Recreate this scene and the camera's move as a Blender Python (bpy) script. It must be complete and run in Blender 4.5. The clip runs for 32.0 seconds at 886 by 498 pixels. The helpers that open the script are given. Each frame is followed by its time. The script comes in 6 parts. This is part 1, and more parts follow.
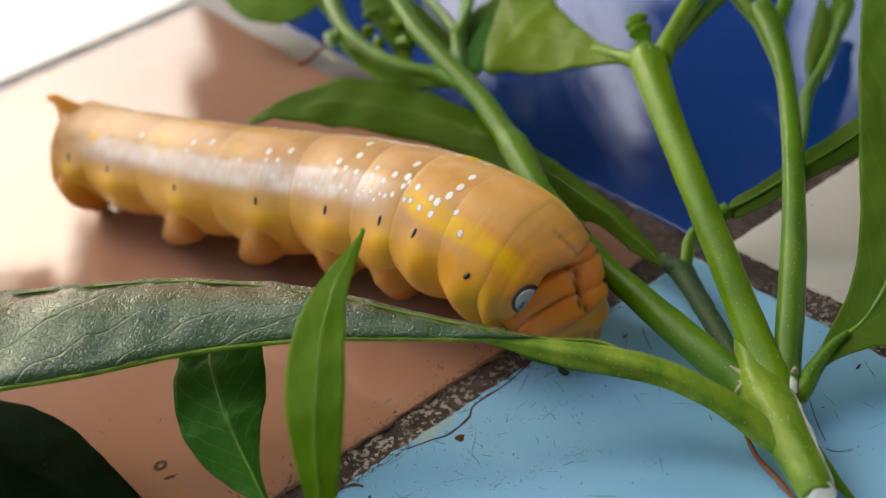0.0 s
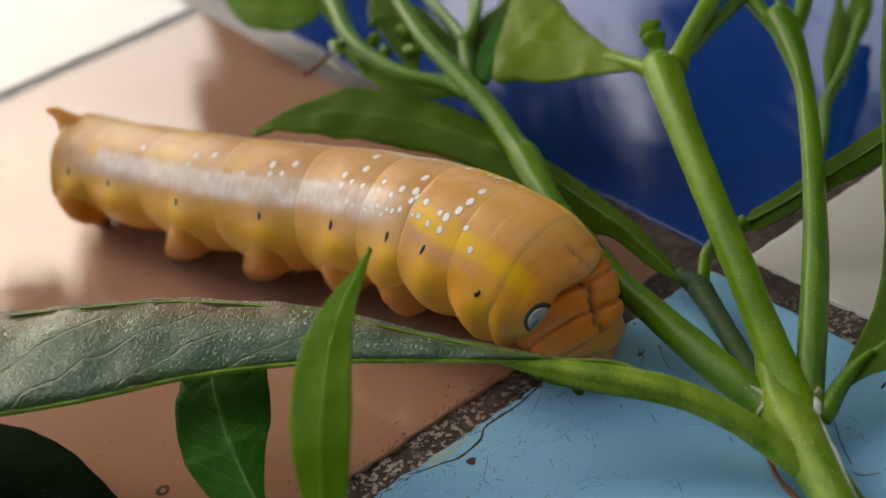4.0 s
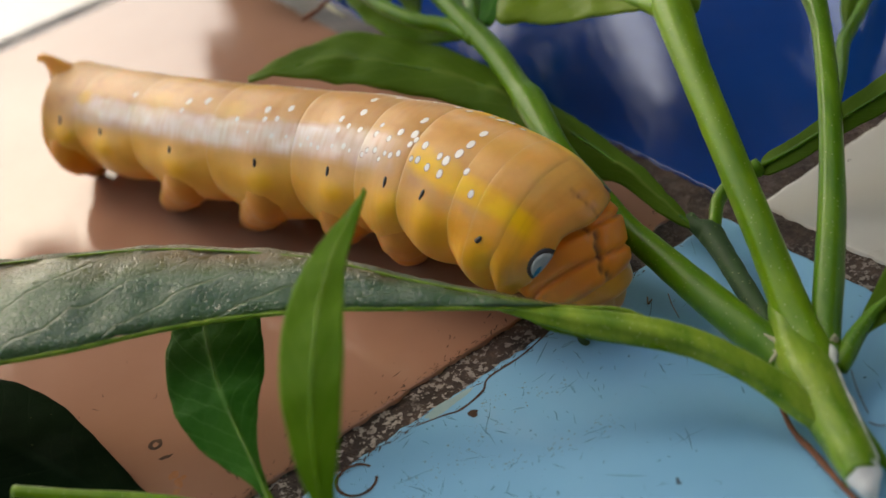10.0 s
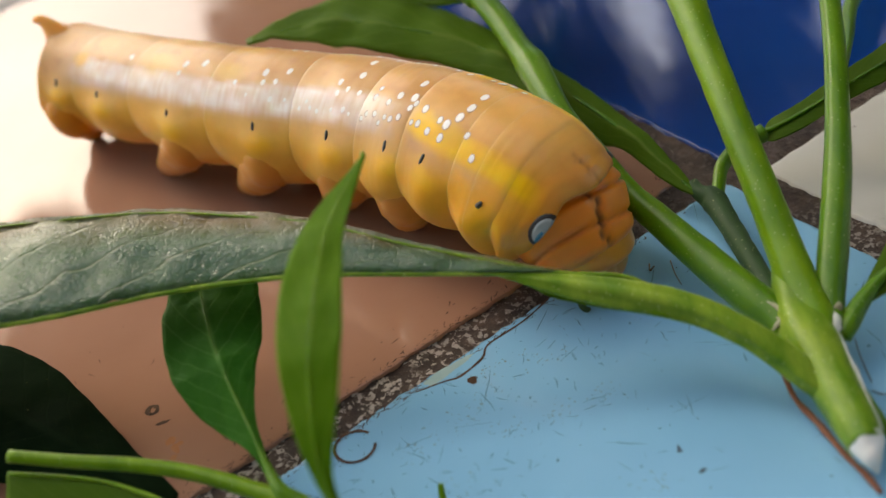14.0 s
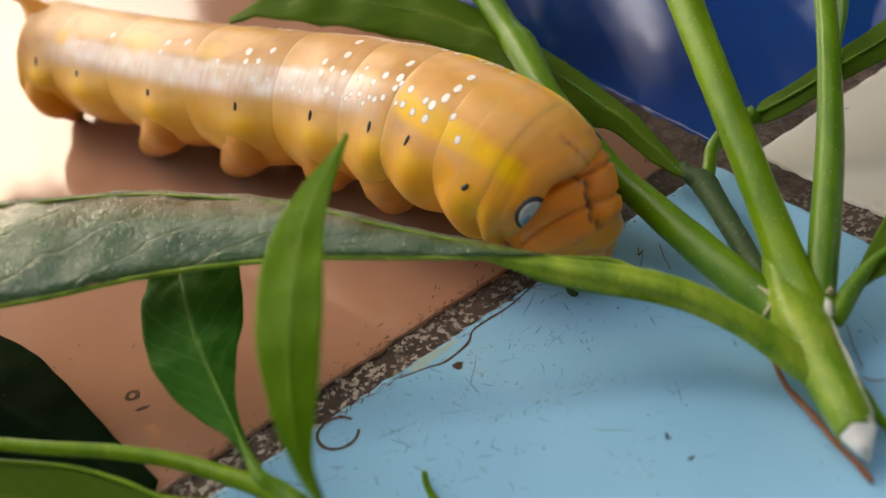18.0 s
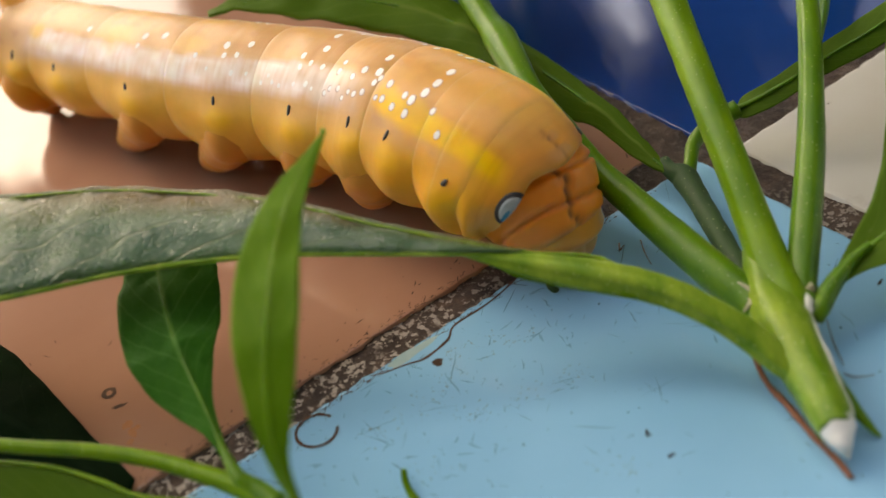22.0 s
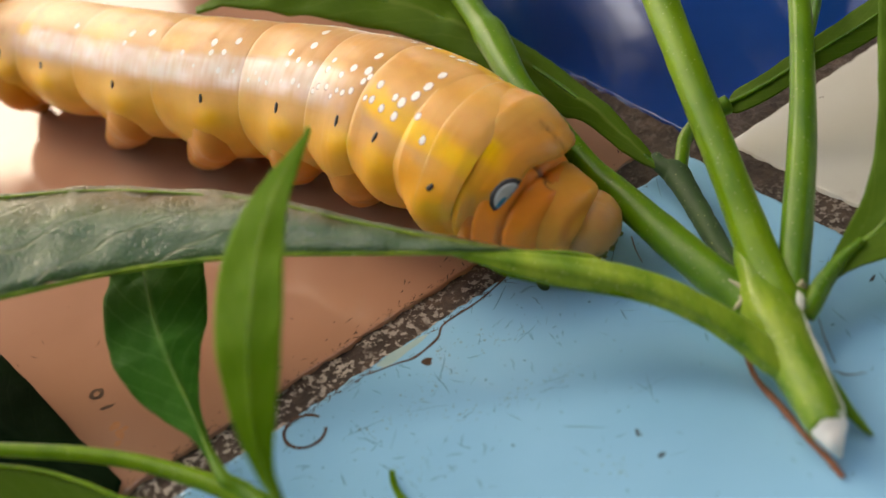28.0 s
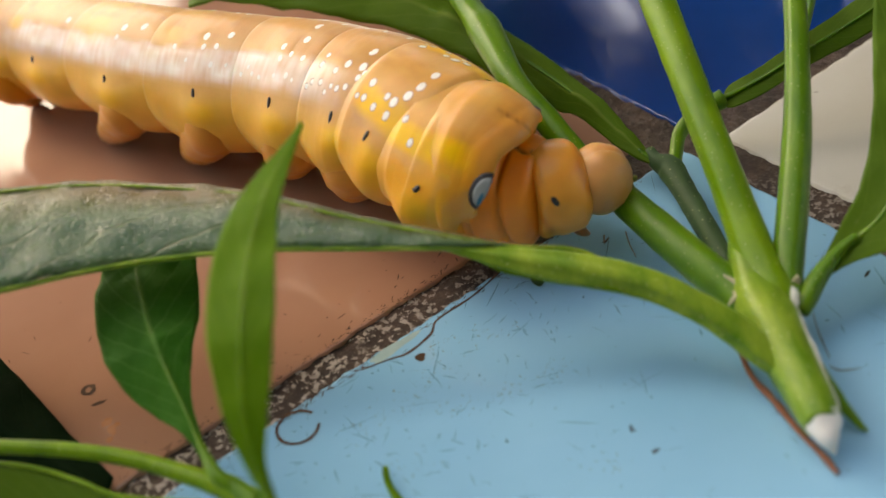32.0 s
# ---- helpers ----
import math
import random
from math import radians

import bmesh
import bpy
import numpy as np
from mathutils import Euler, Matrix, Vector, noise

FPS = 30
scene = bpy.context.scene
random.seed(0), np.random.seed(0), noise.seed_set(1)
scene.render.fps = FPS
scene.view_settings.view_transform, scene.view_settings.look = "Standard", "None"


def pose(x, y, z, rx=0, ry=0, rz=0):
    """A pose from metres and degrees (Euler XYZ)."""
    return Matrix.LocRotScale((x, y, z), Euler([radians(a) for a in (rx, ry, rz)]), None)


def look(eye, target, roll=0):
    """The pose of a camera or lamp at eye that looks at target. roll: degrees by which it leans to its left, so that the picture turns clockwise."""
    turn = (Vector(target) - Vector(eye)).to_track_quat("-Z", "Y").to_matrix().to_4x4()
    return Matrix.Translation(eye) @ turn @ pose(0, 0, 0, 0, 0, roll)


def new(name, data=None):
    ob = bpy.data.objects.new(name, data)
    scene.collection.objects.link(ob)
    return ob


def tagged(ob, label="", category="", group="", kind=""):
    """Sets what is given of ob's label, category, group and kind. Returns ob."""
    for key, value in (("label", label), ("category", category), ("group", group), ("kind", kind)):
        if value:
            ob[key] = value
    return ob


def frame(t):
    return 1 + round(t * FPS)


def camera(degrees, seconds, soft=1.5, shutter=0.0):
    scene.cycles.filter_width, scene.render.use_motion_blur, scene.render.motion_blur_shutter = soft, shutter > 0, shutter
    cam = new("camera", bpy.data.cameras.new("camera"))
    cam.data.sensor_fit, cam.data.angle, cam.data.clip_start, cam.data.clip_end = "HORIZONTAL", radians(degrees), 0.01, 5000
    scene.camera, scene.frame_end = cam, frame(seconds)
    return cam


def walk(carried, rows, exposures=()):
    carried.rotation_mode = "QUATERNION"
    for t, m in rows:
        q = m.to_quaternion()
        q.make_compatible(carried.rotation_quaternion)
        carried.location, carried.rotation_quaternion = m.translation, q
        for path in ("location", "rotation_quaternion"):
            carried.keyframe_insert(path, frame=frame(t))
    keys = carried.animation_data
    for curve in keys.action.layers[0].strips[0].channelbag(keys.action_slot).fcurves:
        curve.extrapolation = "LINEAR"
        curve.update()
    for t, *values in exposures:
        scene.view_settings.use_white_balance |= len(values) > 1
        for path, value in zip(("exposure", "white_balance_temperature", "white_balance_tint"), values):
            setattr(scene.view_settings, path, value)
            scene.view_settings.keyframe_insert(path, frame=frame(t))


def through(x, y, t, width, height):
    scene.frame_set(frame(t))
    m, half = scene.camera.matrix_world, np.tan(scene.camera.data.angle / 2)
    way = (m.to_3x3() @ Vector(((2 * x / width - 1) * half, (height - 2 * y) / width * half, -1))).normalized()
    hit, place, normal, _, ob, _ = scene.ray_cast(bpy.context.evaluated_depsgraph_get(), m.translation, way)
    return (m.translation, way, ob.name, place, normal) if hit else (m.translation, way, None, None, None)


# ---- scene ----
# Camera and its walk (lengths of the place are written in millimetres, U turns them into metres)
U = 0.001
cam = camera(40.0, 32.0)
cam.data.dof.use_dof, cam.data.dof.focus_distance, cam.data.dof.aperture_fstop = True, 0.104, 26.0
PATH = [
    (0, pose(0.00000, -0.10965, 0.07527, 53.934, 9.108, -6.246)),
    (0.5, pose(0.00029, -0.10960, 0.07509, 53.912, 9.043, -6.436)),
    (1, pose(-0.00038, -0.10968, 0.07571, 54.127, 9.068, -6.381)),
    (1.5, pose(-0.00035, -0.10947, 0.07563, 54.165, 9.129, -6.383)),
    (2, pose(-0.00027, -0.10963, 0.07554, 54.235, 9.177, -6.522)),
    (2.5, pose(-0.00048, -0.10836, 0.07587, 54.286, 9.268, -6.406)),
    (3, pose(-0.00024, -0.10684, 0.07498, 54.206, 9.422, -6.300)),
    (3.5, pose(-0.00005, -0.10652, 0.07474, 54.173, 9.566, -6.226)),
    (5.5, pose(0.00029, -0.10454, 0.07234, 53.299, 9.600, -6.068)),
    (6, pose(0.00020, -0.10456, 0.07208, 53.213, 9.696, -6.120)),
    (6.5, pose(0.00008, -0.10430, 0.07187, 53.077, 9.684, -6.120)),
    (7, pose(0.00010, -0.10450, 0.07199, 53.004, 9.835, -5.979)),
    (7.5, pose(0.00031, -0.10448, 0.07165, 53.006, 10.045, -5.924)),
    (8, pose(0.00073, -0.10449, 0.07111, 52.893, 10.084, -5.964)),
    (8.5, pose(0.00075, -0.10415, 0.07113, 52.754, 10.179, -5.938)),
    (9, pose(0.00088, -0.10382, 0.07110, 52.552, 10.175, -5.898)),
    (9.5, pose(0.00064, -0.10372, 0.07075, 52.452, 10.185, -6.002)),
    (10, pose(0.00088, -0.10392, 0.07051, 52.436, 10.242, -5.781)),
    (10.5, pose(0.00080, -0.10369, 0.07039, 52.388, 10.199, -5.710)),
    (11, pose(0.00072, -0.10351, 0.06999, 52.250, 10.157, -5.744)),
    (11.5, pose(0.00055, -0.10341, 0.06980, 51.977, 10.072, -5.835)),
    (12, pose(0.00078, -0.10298, 0.06960, 51.669, 10.049, -5.798)),
    (12.5, pose(0.00083, -0.10263, 0.06927, 51.326, 10.019, -5.843)),
    (13, pose(0.00079, -0.10263, 0.06943, 51.154, 9.944, -5.853)),
    (13.5, pose(0.00073, -0.10321, 0.06960, 51.090, 10.060, -5.663)),
    (15.5, pose(0.00116, -0.10270, 0.06924, 50.509, 10.000, -5.610)),
    (16, pose(0.00111, -0.10267, 0.06902, 50.398, 9.978, -5.585)),
    (16.5, pose(0.00113, -0.10235, 0.06878, 50.337, 9.927, -5.633)),
    (17, pose(0.00131, -0.10227, 0.06869, 50.234, 9.915, -5.630)),
    (17.5, pose(0.00130, -0.10189, 0.06864, 50.119, 9.799, -5.732)),
    (18, pose(0.00121, -0.10171, 0.06846, 50.090, 9.674, -5.867)),
    (18.5, pose(0.00125, -0.10160, 0.06832, 49.958, 9.550, -6.000)),
    (19, pose(0.00137, -0.10151, 0.06815, 49.866, 9.500, -6.091)),
    (19.5, pose(0.00137, -0.10147, 0.06809, 49.819, 9.443, -6.168)),
    (20, pose(0.00149, -0.10132, 0.06812, 49.717, 9.413, -6.208)),
    (20.5, pose(0.00150, -0.10119, 0.06814, 49.684, 9.360, -6.273)),
    (21, pose(0.00165, -0.10085, 0.06806, 49.634, 9.264, -6.359)),
    (21.5, pose(0.00173, -0.10101, 0.06817, 49.640, 9.280, -6.370)),
    (22, pose(0.00168, -0.10105, 0.06815, 49.643, 9.263, -6.444)),
    (22.5, pose(0.00167, -0.10103, 0.06821, 49.634, 9.263, -6.475)),
    (23, pose(0.00177, -0.10099, 0.06841, 49.618, 9.298, -6.446)),
    (23.5, pose(0.00176, -0.10105, 0.06838, 49.643, 9.333, -6.435)),
    (24, pose(0.00174, -0.10098, 0.06841, 49.640, 9.317, -6.489)),
    (24.5, pose(0.00190, -0.10100, 0.06838, 49.602, 9.400, -6.459)),
    (25, pose(0.00196, -0.10092, 0.06822, 49.614, 9.344, -6.503)),
    (25.5, pose(0.00197, -0.10073, 0.06823, 49.505, 9.328, -6.540)),
    (27.5, pose(0.00266, -0.10035, 0.06785, 49.321, 9.447, -6.575)),
    (28, pose(0.00268, -0.10023, 0.06784, 49.245, 9.523, -6.626)),
    (28.5, pose(0.00259, -0.10004, 0.06775, 49.144, 9.446, -6.692)),
    (29, pose(0.00248, -0.10011, 0.06790, 49.106, 9.375, -6.730)),
    (29.5, pose(0.00264, -0.10025, 0.06816, 49.130, 9.475, -6.613)),
    (30, pose(0.00288, -0.10040, 0.06829, 49.049, 9.485, -6.644)),
    (30.5, pose(0.00279, -0.10029, 0.06817, 49.051, 9.467, -6.607)),
    (31, pose(0.00295, -0.10001, 0.06804, 48.994, 9.473, -6.587)),
    (31.5, pose(0.00303, -0.10008, 0.06773, 49.021, 9.450, -6.709)),
    (32, pose(0.00280, -0.09990, 0.06760, 48.957, 9.370, -6.809)),
]

# World, sun and exposure
world = bpy.data.worlds.new("sky")
scene.world = world
world.use_nodes = True
wn = world.node_tree
sky = wn.nodes.new("ShaderNodeTexSky")
sky.sky_type, sky.sun_disc = "NISHITA", False
sky.sun_elevation, sky.sun_rotation = radians(45), radians(-29)
sky.air_density, sky.dust_density, sky.ozone_density = 1.0, 3.6, 1.0
back = wn.nodes["Background"]
back.inputs["Strength"].default_value = 0.15
wn.links.new(sky.outputs["Color"], back.inputs["Color"])
sun_data = bpy.data.lights.new("sun", "SUN")
sun_data.energy, sun_data.angle, sun_data.color = 0.12, radians(45), (1.0, 0.98, 0.95)
sun = new("sun", sun_data)
sun.matrix_world = look((-1.37, 2.47, 2.83), (0, 0, 0))
EXPOSURES = [(t, stops - 0.36, 7300 if t < 14 else 8100, 6 if t < 14 else 8) for t, stops in ((0, 1.85), (0.5, 1.68), (1, 1.53), (2, 1.46), (3.5, 1.48), (6, 1.45), (9, 1.55), (13, 1.85), (20, 2.0), (28, 2.1), (32, 2.1))]


# Materials
def material(name):
    m = bpy.data.materials.new(name)
    m.use_nodes = True
    return m, m.node_tree, m.node_tree.nodes["Principled BSDF"]


def node(nt, kind, **values):
    n = nt.nodes.new(kind)
    for key, value in values.items():
        n.inputs[key].default_value = value
    return n


def coords(nt, kind="Object"):
    return nt.nodes.new("ShaderNodeTexCoord").outputs[kind]


def noisy(nt, scale, detail=4.0, rough=0.55, vec=None):
    n = node(nt, "ShaderNodeTexNoise", Scale=scale, Detail=detail, Roughness=rough)
    nt.links.new(vec if vec is not None else coords(nt), n.inputs["Vector"])
    return n.outputs["Fac"]


def ramp(nt, fac, stops):
    r = nt.nodes.new("ShaderNodeValToRGB")
    while len(r.color_ramp.elements) < len(stops):
        r.color_ramp.elements.new(0.5)
    for e, (p, c) in zip(r.color_ramp.elements, stops):
        e.position, e.color = p, (*c, 1) if len(c) == 3 else c
    nt.links.new(fac, r.inputs["Fac"])
    return r.outputs["Color"]


def blend(nt, fac, a, b, mode="MIX"):
    m = nt.nodes.new("ShaderNodeMix")
    m.data_type, m.blend_type = "RGBA", mode
    for value, socket in ((fac, m.inputs[0]), (a, m.inputs[6]), (b, m.inputs[7])):
        if hasattr(value, "is_linked"):
            nt.links.new(value, socket)
        elif isinstance(value, tuple):
            socket.default_value = (*value, 1)
        else:
            socket.default_value = value
    return m.outputs[2]


def bumped(nt, b, height, strength, distance, after=None):
    n = node(nt, "ShaderNodeBump", Strength=strength, Distance=distance)
    nt.links.new(height, n.inputs["Height"])
    if after is not None:
        nt.links.new(after, n.inputs["Normal"])
    nt.links.new(n.outputs["Normal"], b.inputs["Normal"])
    return n.outputs["Normal"]


def scale_of(nt, sx, sy, sz, kind="Object", rz=0.0):
    mp = nt.nodes.new("ShaderNodeMapping")
    mp.inputs["Scale"].default_value = (sx, sy, sz)
    mp.inputs["Rotation"].default_value = (0, 0, rz)
    nt.links.new(coords(nt, kind), mp.inputs["Vector"])
    return mp.outputs["Vector"]


def glazed(name, low, high, dirt, dirt_amount, scratch=0.0, smears=0.05, ior=1.54):
    """Glazed ceramic: slightly cloudy colour, fine dark nicks and grime, a wavy hard gloss."""
    m, nt, b = material(name)
    col = ramp(nt, noisy(nt, 45.0, 5.0), [(0.3, low), (0.7, high)])
    grime = ramp(nt, noisy(nt, 160.0, 8.0, 0.7), [(0.62, (0, 0, 0)), (0.78, (1, 1, 1))])
    wide = ramp(nt, noisy(nt, 22.0, 3.0), [(0.45, (0, 0, 0)), (0.75, (1, 1, 1))])
    spot = node(nt, "ShaderNodeMath", **{})
    spot.operation = "MULTIPLY"
    nt.links.new(grime, spot.inputs[0]), nt.links.new(wide, spot.inputs[1])
    amount = node(nt, "ShaderNodeMath")
    amount.operation = "MULTIPLY"
    nt.links.new(spot.outputs[0], amount.inputs[0])
    amount.inputs[1].default_value = dirt_amount
    col = blend(nt, amount.outputs[0], col, dirt)
    if scratch:
        for k, turn in enumerate((0.5, 1.9, 2.7)):
            fine = noisy(nt, 1.0, 2.0, 0.5, scale_of(nt, 1900, 150, 100, rz=turn))
            where = noisy(nt, 70.0 + 23 * k, 1.0)
            line = ramp(nt, fine, [(0.735, (0, 0, 0)), (0.76, (1, 1, 1))])
            here = ramp(nt, where, [(0.5, (0, 0, 0)), (0.62, (scratch,) * 3)])
            both = node(nt, "ShaderNodeMath")
            both.operation = "MULTIPLY"
            nt.links.new(line, both.inputs[0]), nt.links.new(here, both.inputs[1])
            col = blend(nt, both.outputs[0], col, (0.02, 0.05, 0.07))
    nt.links.new(col, b.inputs["Base Color"])
    rough = ramp(nt, noisy(nt, 300.0, 4.0), [(0.3, (0.03,) * 3), (0.8, (0.085,) * 3)])
    smear = ramp(nt, noisy(nt, 1.0, 5.0, 0.65, scale_of(nt, 260, 45, 60, rz=0.9)), [(0.48, (0, 0, 0)), (0.75, (smears,) * 3)])
    nt.links.new(blend(nt, 1.0, rough, smear, "ADD"), b.inputs["Roughness"])
    b.inputs["IOR"].default_value = ior
    bumped(nt, b, noisy(nt, 110.0, 2.0), 0.05, 0.0004)
    return m


def leaf_material(name, deep, light, rough=0.38, vein=(0.24, 0.38, 0.10), through=0.3, gloss=0.5, relief=0.3, worn=0.0, wax=0.0, painted_sheen=0.0, fine=1.0):
    """A living leaf: uv.x runs along the midrib, uv.y from edge (0) over the midrib (0.5) to the other edge (1)."""
    m, nt, b = material(name)
    uv = nt.nodes.new("ShaderNodeSeparateXYZ")
    nt.links.new(coords(nt, "UV"), uv.inputs[0])

    def math(op, a, c=0.0, d=0.0):
        n = nt.nodes.new("ShaderNodeMath")
        n.operation = op
        for k, v in enumerate((a, c, d)):
            if hasattr(v, "is_linked"):
                nt.links.new(v, n.inputs[k])
            else:
                n.inputs[k].default_value = v
        return n.outputs[0]
    off = math("ABSOLUTE", math("SUBTRACT", uv.outputs[1], 0.5))
    wob = math("MULTIPLY", noisy(nt, 260.0, 2.0), 0.05)
    lane = math("ADD", math("SUBTRACT", math("MULTIPLY", uv.outputs[0], 11.0), math("MULTIPLY", off, 4.2)), math("MULTIPLY", wob, 9.0))
    saw = math("ABSOLUTE", math("SUBTRACT", math("FRACT", lane), 0.5))
    side = ramp(nt, saw, [(0.0, (1, 1, 1)), (0.07 / fine ** 0.7, (0, 0, 0))])
    mid = ramp(nt, off, [(0.012, (1, 1, 1)), (0.04, (0, 0, 0))])
    net = nt.nodes.new("ShaderNodeTexVoronoi")
    net.feature = "DISTANCE_TO_EDGE"
    net.inputs["Scale"].default_value = 900.0 * fine
    nt.links.new(coords(nt), net.inputs["Vector"])
    mesh = ramp(nt, net.outputs["Distance"], [(0.0, (1, 1, 1)), (0.12, (0, 0, 0))])
    col = ramp(nt, noisy(nt, 130.0, 5.0, 0.6), [(0.32, deep), (0.72, light)])
    col = blend(nt, math("MULTIPLY", mesh, 0.10), col, vein)
    col = blend(nt, math("MULTIPLY", side, 0.55), col, vein)
    col = blend(nt, math("MULTIPLY", mid, 0.85), col, vein)
    speck = ramp(nt, noisy(nt, 900.0, 2.0), [(0.72, (0, 0, 0)), (0.78, (1, 1, 1))])
    col = blend(nt, math("MULTIPLY", speck, 0.18), col, (0.30, 0.34, 0.12))
    if worn:
        brown = ramp(nt, noisy(nt, 70.0, 5.0, 0.7), [(0.34, (0.25,) * 3), (0.56, (1, 1, 1))])
        near = ramp(nt, uv.outputs[1], [(0.55, (1, 1, 1)), (0.72, (0, 0, 0))])
        col = blend(nt, math("MULTIPLY", math("MULTIPLY", brown, near), worn), col, (0.20, 0.12, 0.04))
    # silvery sky sheen, put into the base colour of the near half in patches
    if painted_sheen:
        sheen_patches = ramp(nt, noisy(nt, 240.0, 6.0, 0.7), [(0.36, (0.35,) * 3), (0.6, (1, 1, 1))])
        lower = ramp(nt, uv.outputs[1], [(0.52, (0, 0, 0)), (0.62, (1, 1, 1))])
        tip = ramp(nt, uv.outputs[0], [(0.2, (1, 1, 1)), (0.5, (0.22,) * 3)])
        col = blend(nt, math("MULTIPLY", math("MULTIPLY", math("MULTIPLY", sheen_patches, lower), tip), painted_sheen), col, (0.31, 0.34, 0.23))
    nt.links.new(col, b.inputs["Base Color"])
    b.inputs["Coat Weight"].default_value = wax
    b.inputs["Coat Roughness"].default_value = 0.3
    rr = ramp(nt, noisy(nt, 500.0, 3.0), [(0.3, (rough - 0.07,) * 3), (0.7, (rough + 0.09,) * 3)])
    nt.links.new(rr, b.inputs["Roughness"])
    b.inputs["Specular IOR Level"].default_value = gloss
    high = math("ADD", math("MULTIPLY", side, -1.0), math("ADD", math("MULTIPLY", mesh, -0.35), math("MULTIPLY", noisy(nt, 700.0 * fine ** 0.8, 4.0, 0.6), 0.8)))
    normal = bumped(nt, b, high, relief, 0.00025)
    tr = nt.nodes.new("ShaderNodeBsdfTranslucent")
    thin = blend(nt, 1.0, col, (1.0, 1.0, 0.35), "MULTIPLY")
    bright = blend(nt, 0.5, thin, (0.35, 0.55, 0.05))
    nt.links.new(bright, tr.inputs["Color"])
    nt.links.new(normal, tr.inputs["Normal"])
    mix = node(nt, "ShaderNodeMixShader", Fac=through)
    nt.links.new(b.outputs[0], mix.inputs[1]), nt.links.new(tr.outputs[0], mix.inputs[2])
    nt.links.new(mix.outputs[0], nt.nodes["Material Output"].inputs["Surface"])
    return m


def stem_material(name, deep, light, speck_amount=0.6, rough=0.32):
    m, nt, b = material(name)
    streak = noisy(nt, 1.0, 4.0, 0.6, scale_of(nt, 420, 110, 420))
    col = ramp(nt, streak, [(0.3, deep), (0.72, light)])
    dots = nt.nodes.new("ShaderNodeTexVoronoi")
    dots.inputs["Scale"].default_value = 2500.0
    nt.links.new(coords(nt), dots.inputs["Vector"])
    dot = ramp(nt, dots.outputs["Distance"], [(0.13, (1, 1, 1)), (0.2, (0, 0, 0))])
    few = ramp(nt, dots.outputs["Color"], [(0.5, (0, 0, 0)), (0.56, (speck_amount * 0.75,) * 3)])
    mul = nt.nodes.new("ShaderNodeMath")
    mul.operation = "MULTIPLY"
    nt.links.new(dot, mul.inputs[0]), nt.links.new(few, mul.inputs[1])
    col = blend(nt, mul.outputs[0], col, (0.58, 0.62, 0.32))
    nt.links.new(col, b.inputs["Base Color"])
    b.inputs["Roughness"].default_value = rough
    b.inputs["Specular IOR Level"].default_value = 0.24
    b.inputs["Subsurface Weight"].default_value = 0.2
    b.inputs["Subsurface Radius"].default_value = (0.3, 0.6, 0.1)
    b.inputs["Subsurface Scale"].default_value = 0.001
    bumped(nt, b, noisy(nt, 1.0, 5.0, 0.6, scale_of(nt, 1500, 500, 1500)), 0.18, 0.0002)
    return m


def skin_material(name, rough=0.33):
    """Caterpillar skin: markings come from the mesh, with fine rings, mottling and a waxy sheen."""
    m, nt, b = material(name)
    paint = nt.nodes.new("ShaderNodeVertexColor")
    paint.layer_name = "marking"
    mottle = ramp(nt, noisy(nt, 420.0, 5.0, 0.6), [(0.25, (0.93, 0.86, 0.80)), (0.75, (1.06, 1.01, 0.99))])
    col = blend(nt, 1.0, paint.outputs["Color"], mottle, "MULTIPLY")
    cloud = ramp(nt, noisy(nt, 110.0, 3.0), [(0.3, (0.95, 0.92, 0.86)), (0.7, (1.04, 1.05, 1.04))])
    col = blend(nt, 1.0, col, cloud, "MULTIPLY")
    nt.links.new(col, b.inputs["Base Color"])
    b.inputs["Roughness"].default_value = rough
    b.inputs["Specular IOR Level"].default_value = 0.36
    b.inputs["Subsurface Weight"].default_value = 0.35
    b.inputs["Subsurface Radius"].default_value = (1.0, 0.45, 0.12)
    b.inputs["Subsurface Scale"].default_value = 0.0011
    fine = noisy(nt, 1.0, 3.0, 0.6, scale_of(nt, 2.6, 0.22, 1.0, "UV"))
    n1 = bumped(nt, b, noisy(nt, 1600.0, 3.0), 0.10, 0.00012)
    bumped(nt, b, fine, 0.3, 0.00012, n1)
    return m


def plain(name, low, high, scale=300.0, rough=0.5, relief=0.2, distance=0.0002, **more):
    m, nt, b = material(name)
    nt.links.new(ramp(nt, noisy(nt, scale, 5.0, 0.6), [(0.3, low), (0.7, high)]), b.inputs["Base Color"])
    b.inputs["Roughness"].default_value = rough
    for key, value in more.items():
        b.inputs[key.replace("_", " ")].default_value = value
    bumped(nt, b, noisy(nt, scale * 2.7, 5.0, 0.65), relief, distance)
    return m


